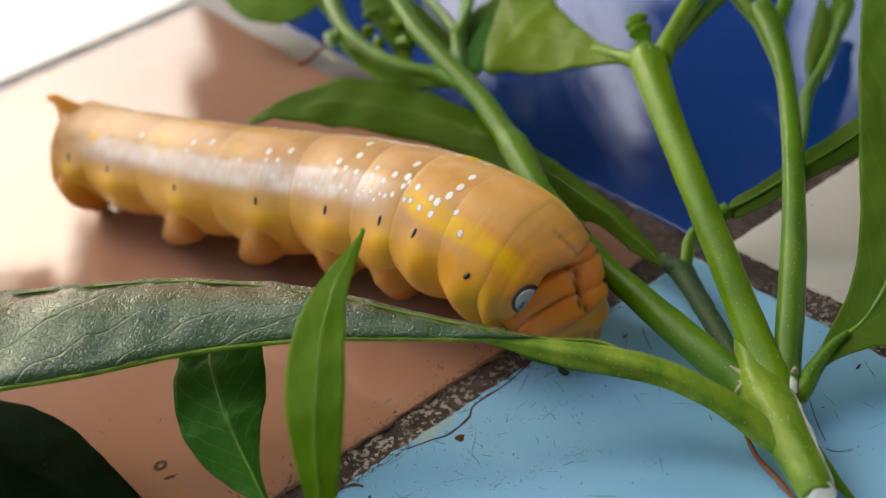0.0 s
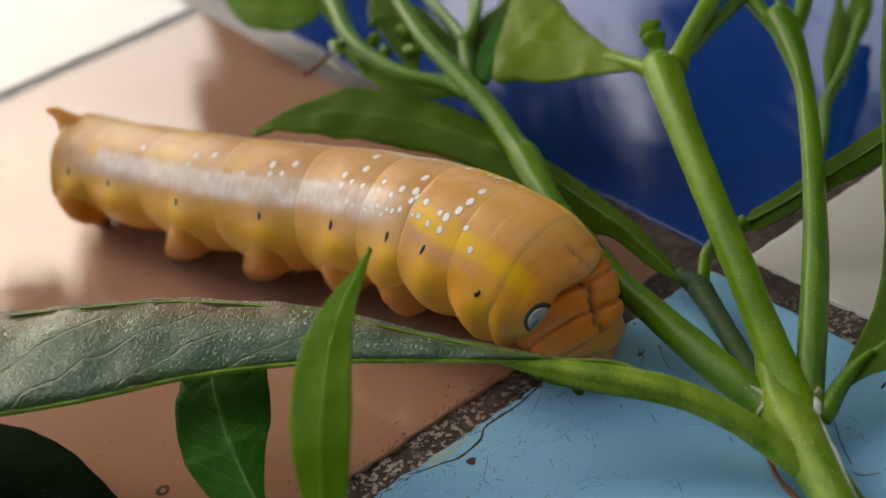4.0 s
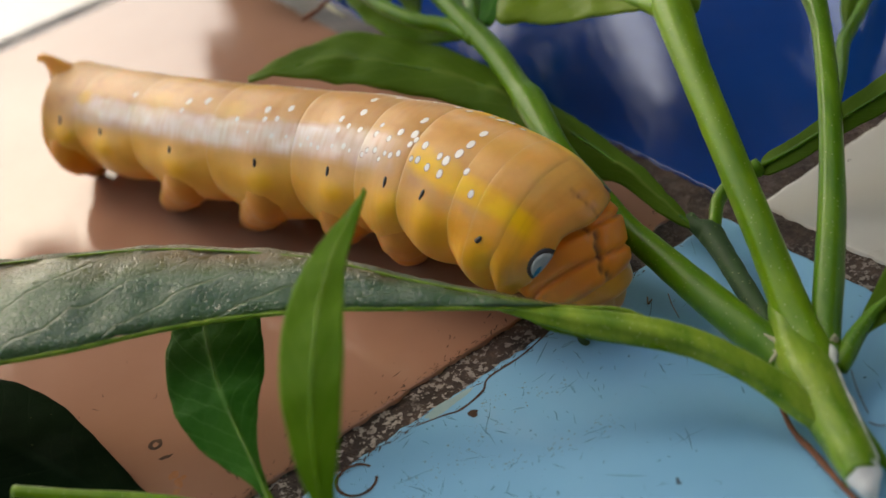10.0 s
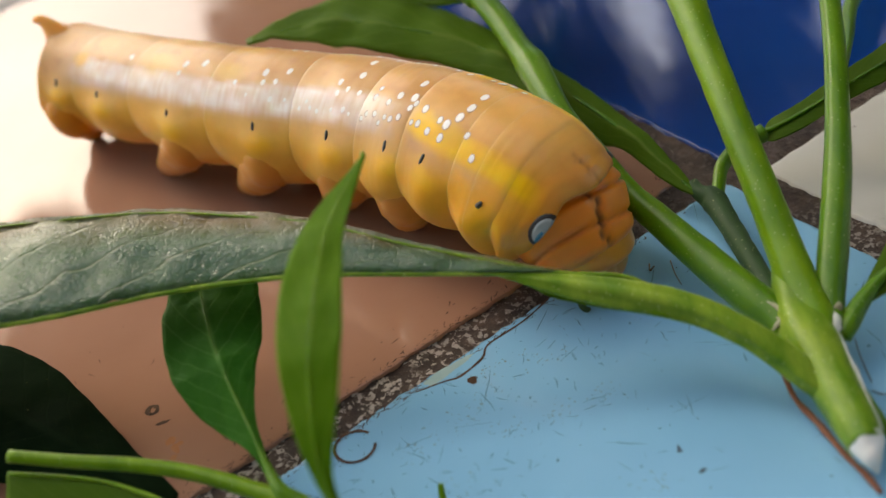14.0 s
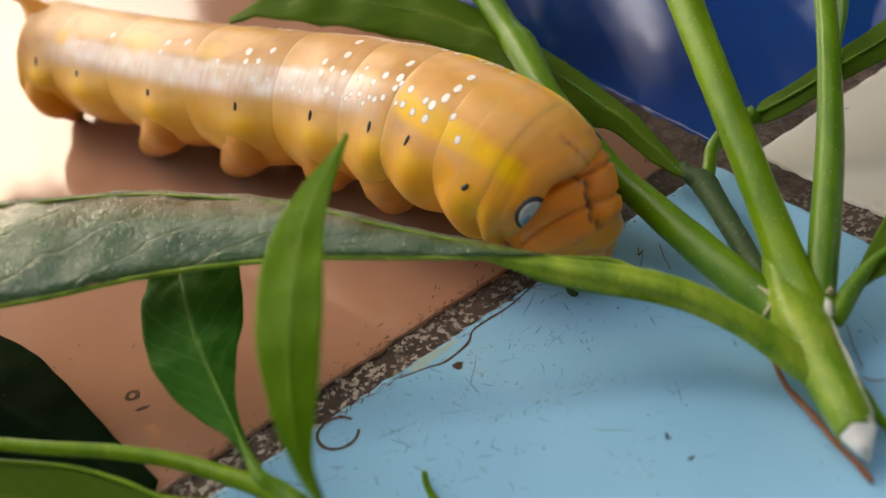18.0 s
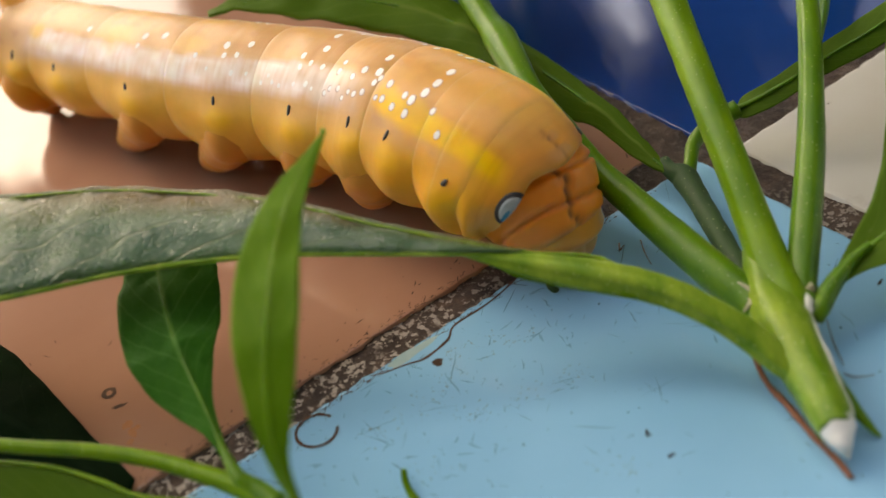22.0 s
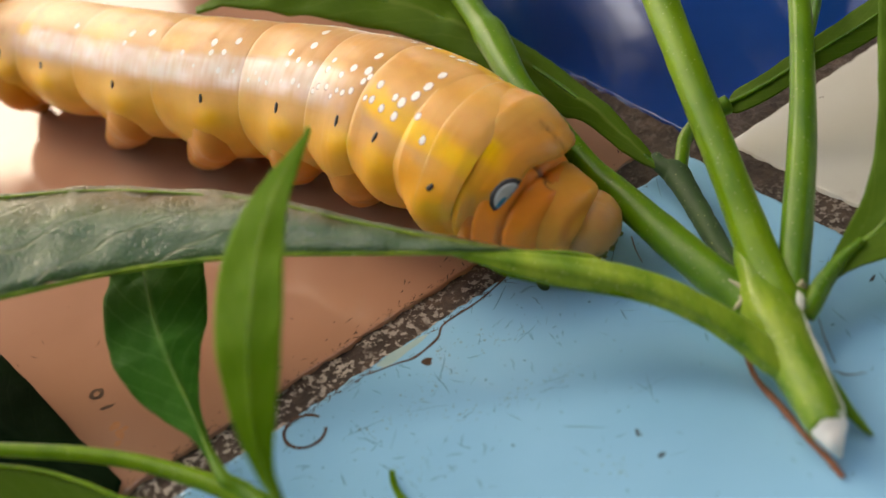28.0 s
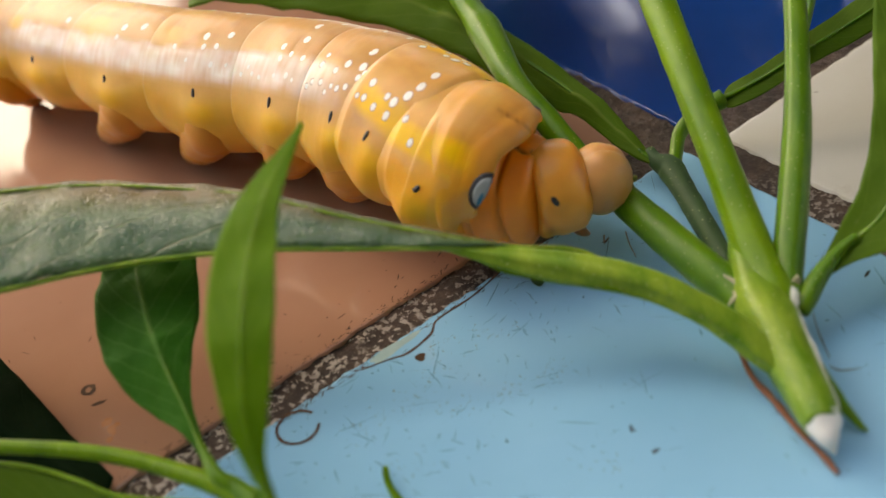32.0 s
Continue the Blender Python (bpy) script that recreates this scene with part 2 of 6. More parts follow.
def grout_material():
    m, nt, b = material("grout")
    big = noisy(nt, 260.0, 6.0, 0.7)
    flake = noisy(nt, 1750.0, 4.0, 0.62)
    base = ramp(nt, big, [(0.3, (0.020, 0.013, 0.009)), (0.55, (0.058, 0.036, 0.024)), (0.8, (0.14, 0.09, 0.06))])
    pale = ramp(nt, flake, [(0.53, (0, 0, 0)), (0.56, (1, 1, 1))])
    region = ramp(nt, noisy(nt, 320.0, 3.0), [(0.38, (0, 0, 0)), (0.5, (1, 1, 1))])
    mul = nt.nodes.new("ShaderNodeMath")
    mul.operation = "MULTIPLY"
    nt.links.new(pale, mul.inputs[0]), nt.links.new(region, mul.inputs[1])
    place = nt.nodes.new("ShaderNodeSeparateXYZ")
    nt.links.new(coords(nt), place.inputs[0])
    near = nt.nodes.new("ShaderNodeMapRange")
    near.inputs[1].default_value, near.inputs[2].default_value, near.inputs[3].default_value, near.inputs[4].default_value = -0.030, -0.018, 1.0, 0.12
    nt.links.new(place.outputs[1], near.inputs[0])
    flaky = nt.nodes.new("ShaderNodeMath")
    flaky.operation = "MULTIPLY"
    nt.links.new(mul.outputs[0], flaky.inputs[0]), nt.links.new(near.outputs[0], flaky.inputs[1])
    # glare on the far joints is put in as a paler base colour
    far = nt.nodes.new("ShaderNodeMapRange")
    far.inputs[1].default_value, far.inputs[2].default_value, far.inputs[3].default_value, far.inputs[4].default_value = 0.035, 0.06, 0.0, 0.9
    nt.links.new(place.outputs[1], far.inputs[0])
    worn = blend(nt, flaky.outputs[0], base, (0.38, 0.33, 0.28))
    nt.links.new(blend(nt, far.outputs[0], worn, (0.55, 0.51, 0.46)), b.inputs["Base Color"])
    b.inputs["Roughness"].default_value = 0.85
    bumped(nt, b, flake, 0.9, 0.0006)
    return m


PINK = glazed("pink_glaze", (0.32, 0.165, 0.103), (0.37, 0.198, 0.126), (0.20, 0.09, 0.05), 0.35)
SKYBLUE = glazed("light_blue_glaze", (0.205, 0.455, 0.65), (0.25, 0.51, 0.71), (0.06, 0.09, 0.08), 0.5, 0.85)
NAVY = glazed("dark_blue_glaze", (0.002, 0.030, 0.17), (0.003, 0.042, 0.22), (0.02, 0.03, 0.06), 0.3, 0.0, 0.16, 1.66)
WHITE = glazed("white_glaze", (0.54, 0.52, 0.45), (0.62, 0.60, 0.53), (0.25, 0.17, 0.10), 0.85)
GROUT = grout_material()
PLASTER = plain("plaster", (0.18, 0.16, 0.14), (0.24, 0.21, 0.185), 6.0, 0.9, 0.2, 0.002)
RUST = plain("brown_stain", (0.05, 0.03, 0.02), (0.11, 0.065, 0.04), 900.0, 0.8, Specular_IOR_Level=0.1)
ORANGE_STAIN = plain("orange_stain", (0.35, 0.135, 0.045), (0.39, 0.17, 0.075), 900.0, 0.3, Specular_IOR_Level=0.1)
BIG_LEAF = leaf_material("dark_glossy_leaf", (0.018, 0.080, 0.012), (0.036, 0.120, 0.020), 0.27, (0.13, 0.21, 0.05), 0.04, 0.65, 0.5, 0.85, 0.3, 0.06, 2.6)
YOUNG_LEAF = leaf_material("young_leaf", (0.085, 0.20, 0.006), (0.125, 0.255, 0.010), 0.5, (0.21, 0.32, 0.03), 0.4, 0.08, 0.18)
MID_LEAF = leaf_material("green_leaf", (0.020, 0.105, 0.008), (0.038, 0.150, 0.014), 0.55, (0.10, 0.23, 0.045), 0.2, 0.05, 0.16)
BACK_LEAF = leaf_material("olive_green_leaf", (0.066, 0.140, 0.009), (0.100, 0.185, 0.014), 0.5, (0.15, 0.23, 0.03), 0.36, 0.08, 0.10)
FRESH_LEAF = leaf_material("fresh_leaf", (0.17, 0.28, 0.006), (0.24, 0.36, 0.010), 0.4, (0.28, 0.40, 0.04), 0.5, 0.25, 0.15)
# leaf in shade: the shade is put into its near-black base colour
SHADED_LEAF = leaf_material("shaded_leaf", (0.003, 0.009, 0.003), (0.006, 0.015, 0.005), 0.75, (0.007, 0.016, 0.006), 0.0, 0.01, 0.15)
PETIOLE = stem_material("pale_stalk", (0.070, 0.175, 0.006), (0.28, 0.39, 0.04), 0.7)
STEM = stem_material("green_stem", (0.085, 0.19, 0.004), (0.18, 0.31, 0.010), 0.55)
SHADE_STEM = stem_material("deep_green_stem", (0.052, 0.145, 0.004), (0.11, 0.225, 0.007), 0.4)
OLD_STEM = stem_material("dark_stem", (0.022, 0.055, 0.018), (0.045, 0.095, 0.03), 0.5, 0.62)
SAP = plain("dried_white_sap", (0.72, 0.72, 0.66), (0.82, 0.82, 0.78), 700.0, 0.6, 0.5)
BARK = plain("brown_fibre", (0.16, 0.055, 0.025), (0.26, 0.10, 0.05), 900.0, 0.7)
SKIN = skin_material("caterpillar_skin")
DOT = plain("white_dot", (0.86, 0.82, 0.74), (0.91, 0.87, 0.80), 900.0, 0.4)
DOT_RING = plain("mauve_dot_rim", (0.52, 0.34, 0.24), (0.60, 0.40, 0.28), 900.0, 0.5)
BLACK = plain("black_spiracle", (0.006, 0.005, 0.004), (0.012, 0.010, 0.008), 900.0, 0.35)
EYE = plain("pale_blue_eyespot", (0.19, 0.22, 0.22), (0.33, 0.36, 0.35), 500.0, 0.2)
EYE_BLUE = plain("blue_eyespot_edge", (0.02, 0.11, 0.17), (0.04, 0.19, 0.28), 700.0, 0.2)
CLAW = plain("dark_claw", (0.03, 0.018, 0.010), (0.06, 0.035, 0.02), 900.0, 0.4)
SCRATCH = plain("scratch", (0.015, 0.03, 0.045), (0.04, 0.06, 0.075), 900.0, 0.7, Specular_IOR_Level=0.1)
BUD = plain("bud_scar", (0.30, 0.30, 0.16), (0.46, 0.44, 0.30), 900.0, 0.6, 0.5)
GRIME = plain("olive_grime", (0.10, 0.11, 0.05), (0.20, 0.20, 0.10), 900.0, 0.8, Specular_IOR_Level=0.1)
CHIP = plain("chipped_pale_teal_glaze", (0.22, 0.36, 0.36), (0.32, 0.44, 0.42), 400.0, 0.35)
HAIR = plain("dry_brown_hair", (0.06, 0.05, 0.03), (0.12, 0.09, 0.06), 900.0, 0.6)
FUZZ = plain("white_sap_smear", (0.45, 0.50, 0.40), (0.66, 0.68, 0.60), 1500.0, 0.5, 0.4)
CHEWED = plain("chewed_green_pulp", (0.10, 0.12, 0.01), (0.22, 0.22, 0.03), 1500.0, 0.35, 0.5)


# Mesh helpers
def part(name, bm, mat, parent=None, label="", smooth=True, origin=None):
    """Links a bmesh, given in millimetres of the place, as one mesh under parent; origin (mm) becomes the part's own origin."""
    me = bpy.data.meshes.new(name)
    bm.normal_update()
    bm.to_mesh(me)
    bm.free()
    o = Vector(origin) if origin is not None else Vector((0, 0, 0))
    base = Vector((0, 0, 0))
    if parent is not None:
        up = parent
        while up is not None:
            base += Vector(up.location)
            up = up.parent
        if origin is None:
            o = base / U
    n = len(me.vertices)
    co = np.empty(n * 3)
    me.vertices.foreach_get("co", co)
    co = (co.reshape(-1, 3) - np.array(o)) * U
    me.vertices.foreach_set("co", co.ravel())
    if smooth:
        me.polygons.foreach_set("use_smooth", [True] * len(me.polygons))
    me.materials.append(mat)
    ob = new(name, me)
    ob.location = Vector(o) * U - base
    ob.parent = parent
    if label:
        ob["label"] = label
    return ob


def thing(name, base, label, category, group="", kind=""):
    ob = new(name)
    ob.empty_display_size = 0.002
    ob.location = Vector(base) * U
    return tagged(ob, label, category, group, kind)


def glide(pts, n):
    """n points along a smooth curve through pts (rows of any width)."""
    p = np.array(pts, float)
    q = np.vstack([2 * p[0] - p[1], p, 2 * p[-1] - p[-2]])
    length = np.r_[0, np.cumsum(np.linalg.norm(np.diff(p[:, :3], axis=0), axis=1))] if p.shape[1] >= 3 else np.arange(len(p), dtype=float)
    out = []
    for s in np.linspace(0, length[-1], n):
        k = min(max(int(np.searchsorted(length, s, side="right")) - 1, 0), len(p) - 2)
        t = (s - length[k]) / (length[k + 1] - length[k])
        a, b, c, d = q[k:k + 4]
        out.append(0.5 * (2 * b + (c - a) * t + (2 * a - 5 * b + 4 * c - d) * t * t + (3 * b - a - 3 * c + d) * t ** 3))
    return np.array(out)


def tube(pts, n=40, around=20, bm=None, ridge=0.0, rough=0.0, flat=1.0, seed=0, cap=True):
    """A closed tube along rows (x, y, z, radius); ridge: faint lengthwise ribs, rough: uneven thickness."""
    bm = bm or bmesh.new()
    rows = glide(pts, n)
    p, r = rows[:, :3], np.maximum(rows[:, 3], 0.02)
    t = np.gradient(p, axis=0)
    t /= np.linalg.norm(t, axis=1)[:, None]
    up = np.array((0.0, 0.0, 1.0)) if abs(t[0][2]) < 0.9 else np.array((0.0, 1.0, 0.0))
    rings = []
    for i in range(n):
        side = np.cross(t[i], up)
        side /= np.linalg.norm(side)
        up = np.cross(side, t[i])
        ring = []
        for k in range(around):
            a = 2 * math.pi * k / around
            d = side * math.cos(a) + up * math.sin(a) * flat
            w = 1 + ridge * math.cos(5 * a + 0.06 * i) + rough * noise.noise(Vector((p[i] + d * r[i]) * 0.9) + Vector((seed, 0, 0)))
            ring.append(bm.verts.new(p[i] + d * r[i] * w))
        rings.append(ring)
    for a, b in zip(rings, rings[1:]):
        for k in range(around):
            bm.faces.new((a[k], a[(k + 1) % around], b[(k + 1) % around], b[k]))
    if cap:
        for ring, turn in ((rings[0], -1), (rings[-1], 1)):
            c = bm.verts.new(sum((v.co for v in ring), Vector()) / around + Vector(t[0 if turn < 0 else -1]) * turn * r[0 if turn < 0 else -1] * 0.25)
            for k in range(around):
                f = (ring[k], ring[(k + 1) % around], c)
                bm.faces.new(f if turn > 0 else f[::-1])
    return bm


def blade(edge_a, mid, edge_b, n=56, m=9, thick=0.28, wave=0.12, seed=0, bulge=0.0):
    """A leaf blade with thickness between two edges and a midrib: uv.x along, uv.y across."""
    bm = bmesh.new()
    uv = bm.loops.layers.uv.new("UVMap")
    ea, mi, eb = glide(edge_a, n), glide(mid, n), glide(edge_b, n)
    top, low, coord = [], [], {}
    for i in range(n):
        x = i / (n - 1)
        ta, tb = [], []
        for j in range(-m, m + 1):
            q = j / m
            e = ea[i] if q < 0 else eb[i]
            w = abs(q)
            p = Vector(mi[i] * (1 - w) + e * w)
            wide = np.linalg.norm(ea[i] - eb[i])
            if abs(q) == 1:
                p += (Vector(e) - Vector(mi[i])) * 0.035 * noise.noise(Vector((x * 14 + seed, q * 3, 0)))
            p.z += (wave * noise.noise(p * 0.33 + Vector((seed * 3.1, 0, 0))) + 0.4 * wave * noise.noise(p * 1.1)) * min(1.0, wide / 3) + (bulge * 4 * w * (1 - w) * min(1.0, wide / 10) if q > 0 else 0.0)
            v = bm.verts.new(p)
            coord[v] = (x, 0.5 + 0.5 * q)
            ta.append(v)
        top.append(ta)
    bm.verts.ensure_lookup_table()
    for i in range(n):
        for j in range(2 * m + 1):
            a = top[min(i + 1, n - 1)][j].co - top[max(i - 1, 0)][j].co
            b = top[i][min(j + 1, 2 * m)].co - top[i][max(j - 1, 0)].co
            nn = a.cross(b)
            nn = nn.normalized() if nn.length > 1e-9 else Vector((0, 0, 1))
            t = thick * (1.0 if 0 < j < 2 * m else 0.45)
            v = bm.verts.new(top[i][j].co + nn * t)
            coord[v] = coord[top[i][j]]
            tb = low[i] if len(low) > i else (low.append([]) or low[i])
            tb.append(v)
    faces = []
    for i in range(n - 1):
        for j in range(2 * m):
            faces.append(bm.faces.new((top[i][j], top[i][j + 1], top[i + 1][j + 1], top[i + 1][j])))
            faces.append(bm.faces.new((low[i][j], low[i + 1][j], low[i + 1][j + 1], low[i][j + 1])))
        for j in (0, 2 * m):
            faces.append(bm.faces.new((top[i][j], top[i + 1][j], low[i + 1][j], low[i][j])))
    for i in (0, n - 1):
        for j in range(2 * m):
            faces.append(bm.faces.new((top[i][j], top[i][j + 1], low[i][j + 1], low[i][j])))
    for f in faces:
        for loop in f.loops:
            loop[uv].uv = coord[loop.vert]
    bmesh.ops.recalc_face_normals(bm, faces=bm.faces)
    return bm


def lump(center, radii, n=16, m=10, tilt=None, bm=None, rough=0.0, seed=0):
    """A rounded lump: an ellipsoid with an uneven skin."""
    bm = bm or bmesh.new()
    ret = bmesh.ops.create_uvsphere(bm, u_segments=n, v_segments=m, radius=1.0)
    for v in ret["verts"]:
        d = v.co.copy()
        k = 1 + rough * noise.noise(d * 2.3 + Vector((seed, seed, 0)))
        q = Vector((d.x * radii[0], d.y * radii[1], d.z * radii[2])) * k
        v.co = (tilt @ q if tilt is not None else q) + Vector(center)
    return bm


# Setting: tiled floor
TILE_TURN = radians(31.2)
CORNER = Vector((23.5, -11.0, 0.0))
ALONG, ACROSS = Vector((math.cos(TILE_TURN), math.sin(TILE_TURN), 0)), Vector((-math.sin(TILE_TURN), math.cos(TILE_TURN), 0))


def on_floor(u, v, z=0.0):
    return CORNER + ALONG * u + ACROSS * v + Vector((0, 0, z))


def slab(name, lo, hi, mat, kind_label):
    """A plain block from lo to hi in metres."""
    bm = bmesh.new()
    ret = bmesh.ops.create_cube(bm, size=1.0)
    a, b = Vector(lo), Vector(hi)
    for v in ret["verts"]:
        v.co = Vector(((a.x + b.x) / 2 + v.co.x * (b.x - a.x), (a.y + b.y) / 2 + v.co.y * (b.y - a.y), (a.z + b.z) / 2 + v.co.z * (b.z - a.z)))
    me = bpy.data.meshes.new(name)
    bm.to_mesh(me)
    bm.free()
    me.materials.append(mat)
    return tagged(new(name, me), kind_label, "structure", kind="structure")


def tile_mesh(u0, v0, size=100.0, thick=7.0, edge=0.5, fine=True):
    """A ceramic tile with softly rounded upper edges, nibbled by wear where it lies in the open."""
    bm = bmesh.new()
    inner = list(np.linspace(-0.985, 0.985, 130 if fine else 6))
    steps = [-1, -0.996, -0.992] + inner + [0.992, 0.996, 1]
    h = size / 2
    grid = []
    for a in steps:
        row = []
        for b in steps:
            x, y = u0 + h + a * h, v0 + h + b * h
            p = on_floor(x, y)
            worn = 0.22 * noise.noise(p * 0.9) + 0.16 * noise.noise(p * 2.7) + 0.10 * noise.noise(p * 7.0) if fine else 0.0
            da, db = h * (1 - abs(a)), h * (1 - abs(b))
            if da < edge:
                x -= math.copysign(1, a) * worn * (1 - da / edge)
            if db < edge:
                y -= math.copysign(1, b) * worn * (1 - db / edge)
            d = min(da, db)
            row.append(bm.verts.new(on_floor(x, y, 0.0 if d >= edge else -0.05 * (1 - d / edge) ** 2)))
        grid.append(row)
    k = len(steps) - 1
    for i in range(k):
        for j in range(k):
            bm.faces.new((grid[i][j], grid[i + 1][j], grid[i + 1][j + 1], grid[i][j + 1]))
    rim = [grid[i][0] for i in range(k + 1)] + [grid[k][j] for j in range(1, k + 1)] + [grid[i][k] for i in range(k - 1, -1, -1)] + [grid[0][j] for j in range(k - 1, 0, -1)]
    low = [bm.verts.new((v.co.x, v.co.y, -thick)) for v in rim]
    for i in range(len(rim)):
        j = (i + 1) % len(rim)
        bm.faces.new((rim[j], rim[i], low[i], low[j]))
    return bm


def build_floor():
    """The floor: a slab of old grout that carries the tiles."""
    bm = bmesh.new()
    grid = []
    xs = [-1400, -700, -320] + list(np.linspace(-110, -60, 40)) + list(np.linspace(-58, 48, 213)) + list(np.linspace(50, 110, 40)) + [320, 700, 1400]
    for x in xs:
        row = []
        for y in xs:
            p = on_floor(x, y)
            fine = abs(x) < 200 and abs(y) < 200
            p.z = -0.34 + (0.22 * noise.noise(p * 0.35) + 0.2 * noise.noise(p * 1.1) + 0.14 * noise.noise(p * 2.6) if fine else 0.0)
            row.append(bm.verts.new(p))
        grid.append(row)
    for i in range(len(xs) - 1):
        for j in range(len(xs) - 1):
            bm.faces.new((grid[i][j], grid[i + 1][j], grid[i + 1][j + 1], grid[i][j + 1]))
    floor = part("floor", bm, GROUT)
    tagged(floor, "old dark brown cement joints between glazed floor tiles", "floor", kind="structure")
    named = {(-1, 0): (-103.0, 1.0, PINK, "salmon pink glazed tile"), (-1, -1): (-101.0, -102.3, SKYBLUE, "scratched light blue glazed tile"),
             (0, 0): (1.4, 0.1, NAVY, "glossy dark blue glazed tile"), (0, -1): (2.6, -103.9, WHITE, "worn off-white glazed tile")}
    tiles = {}
    for i in range(-4, 4):
        for j in range(-4, 5):
            u, v, mat, label = named.get((i, j), (i * 103.4 + 0.8, j * 103.4 + 0.9, WHITE, "off-white glazed tile"))
            tiles[i, j] = part("tile", tile_mesh(u, v, fine=(i, j) in named), mat, floor, label)
    return floor, tiles


floor, tiles = build_floor()


def build_surroundings():
    """An unseen porch, added to block and shape the light: open on one side, a front wall with two windows, plain walls
    behind.
    """
    slab("ground", (-60, -60, -0.12), (60, 60, -0.05), plain("concrete", (0.25, 0.24, 0.22), (0.32, 0.31, 0.29), 3.0, 0.9), "unseen plain grey concrete ground round the added porch")
    for k, (x0, y0, x1, y1) in enumerate(((-1.15, 1.5, 3.2, 4.15), (0.9, -1.65, 3.2, 1.5), (-1.15, -1.65, 0.9, -0.75))):
        slab("ceiling_%d" % (k + 1), (x0, y0, 2.6), (x1, y1, 2.75), PLASTER, "unseen plain dull grey-brown plaster ceiling added to block light round an open light well")
    slab("light_blocker_1", (-1.15, 1.2, 1.6), (-1.0, 2.5, 2.6), PLASTER, "unseen plain dull plaster beam added to block light over the open side")
    slab("light_blocker_2", (-1.15, 2.5, 1.95), (-1.0, 3.3, 2.6), PLASTER, "unseen plain dull plaster beam added to block light over the open side")
    slab("unseen_wall_back", (-1.15, -1.65, -0.05), (3.2, -1.5, 2.6), PLASTER, "unseen plain dull grey-brown plaster wall added behind to block light")
    slab("unseen_wall_left", (-1.15, -1.5, -0.05), (-1.0, -0.5, 2.6), PLASTER, "unseen plain dull grey-brown plaster side wall added to block light")
    slab("unseen_wall_right", (3.2, 0.7, -0.05), (3.35, 4.15, 2.6), PLASTER, "unseen plain dull grey-brown plaster side wall added to block light")
    for k, (x0, x1, z0, z1, lean0, lean1) in enumerate(((-0.84, -0.72, 1.9, 2.6, -0.1, 0), (-0.72, 0.1, -0.05, 2.6, 0, 0), (0.1, 0.3, 2.15, 2.6, 0, 0), (0.3, 0.6, 2.0, 2.6, 0, 0.22), (0.84, 1.04, 2.0, 2.6, 0.06, 0), (1.04, 1.45, -0.05, 2.6, 0, 0), (2.1, 3.2, -0.05, 2.6, 0, 0), (0.1, 1.04, -0.05, 0.9, 0, 0), (1.45, 2.1, -0.05, 0.9, 0, 0))):
        wall = slab("unseen_wall_front_%d" % (k + 1), (x0, 4.0, z0), (x1, 4.15, z1), PLASTER, "unseen plain dull plaster front wall with tall openings, added to shape reflections")
        for v in wall.data.vertices:
            if v.co.z > z1 - 0.01:
                v.co.x += lean0 if v.co.x < (x0 + x1) / 2 else lean1


build_surroundings()


# Leafy twig with the cut stem
def add_leaf(name, parent, edge_a, mid, edge_b, mat, label, rib=None, rib_radius=0.35, rib_drop=0.0, **more):
    leaf = part(name, blade(edge_a, mid, edge_b, **more), mat, parent, label)
    if rib is not None:
        line = [(x, y, z + rib_drop, rib_radius * (1 - 0.75 * k / (len(mid) - 1))) for k, (x, y, z) in enumerate(mid)]
        part("midrib", tube(line, 60, 10, flat=0.8), rib, leaf)
    return leaf


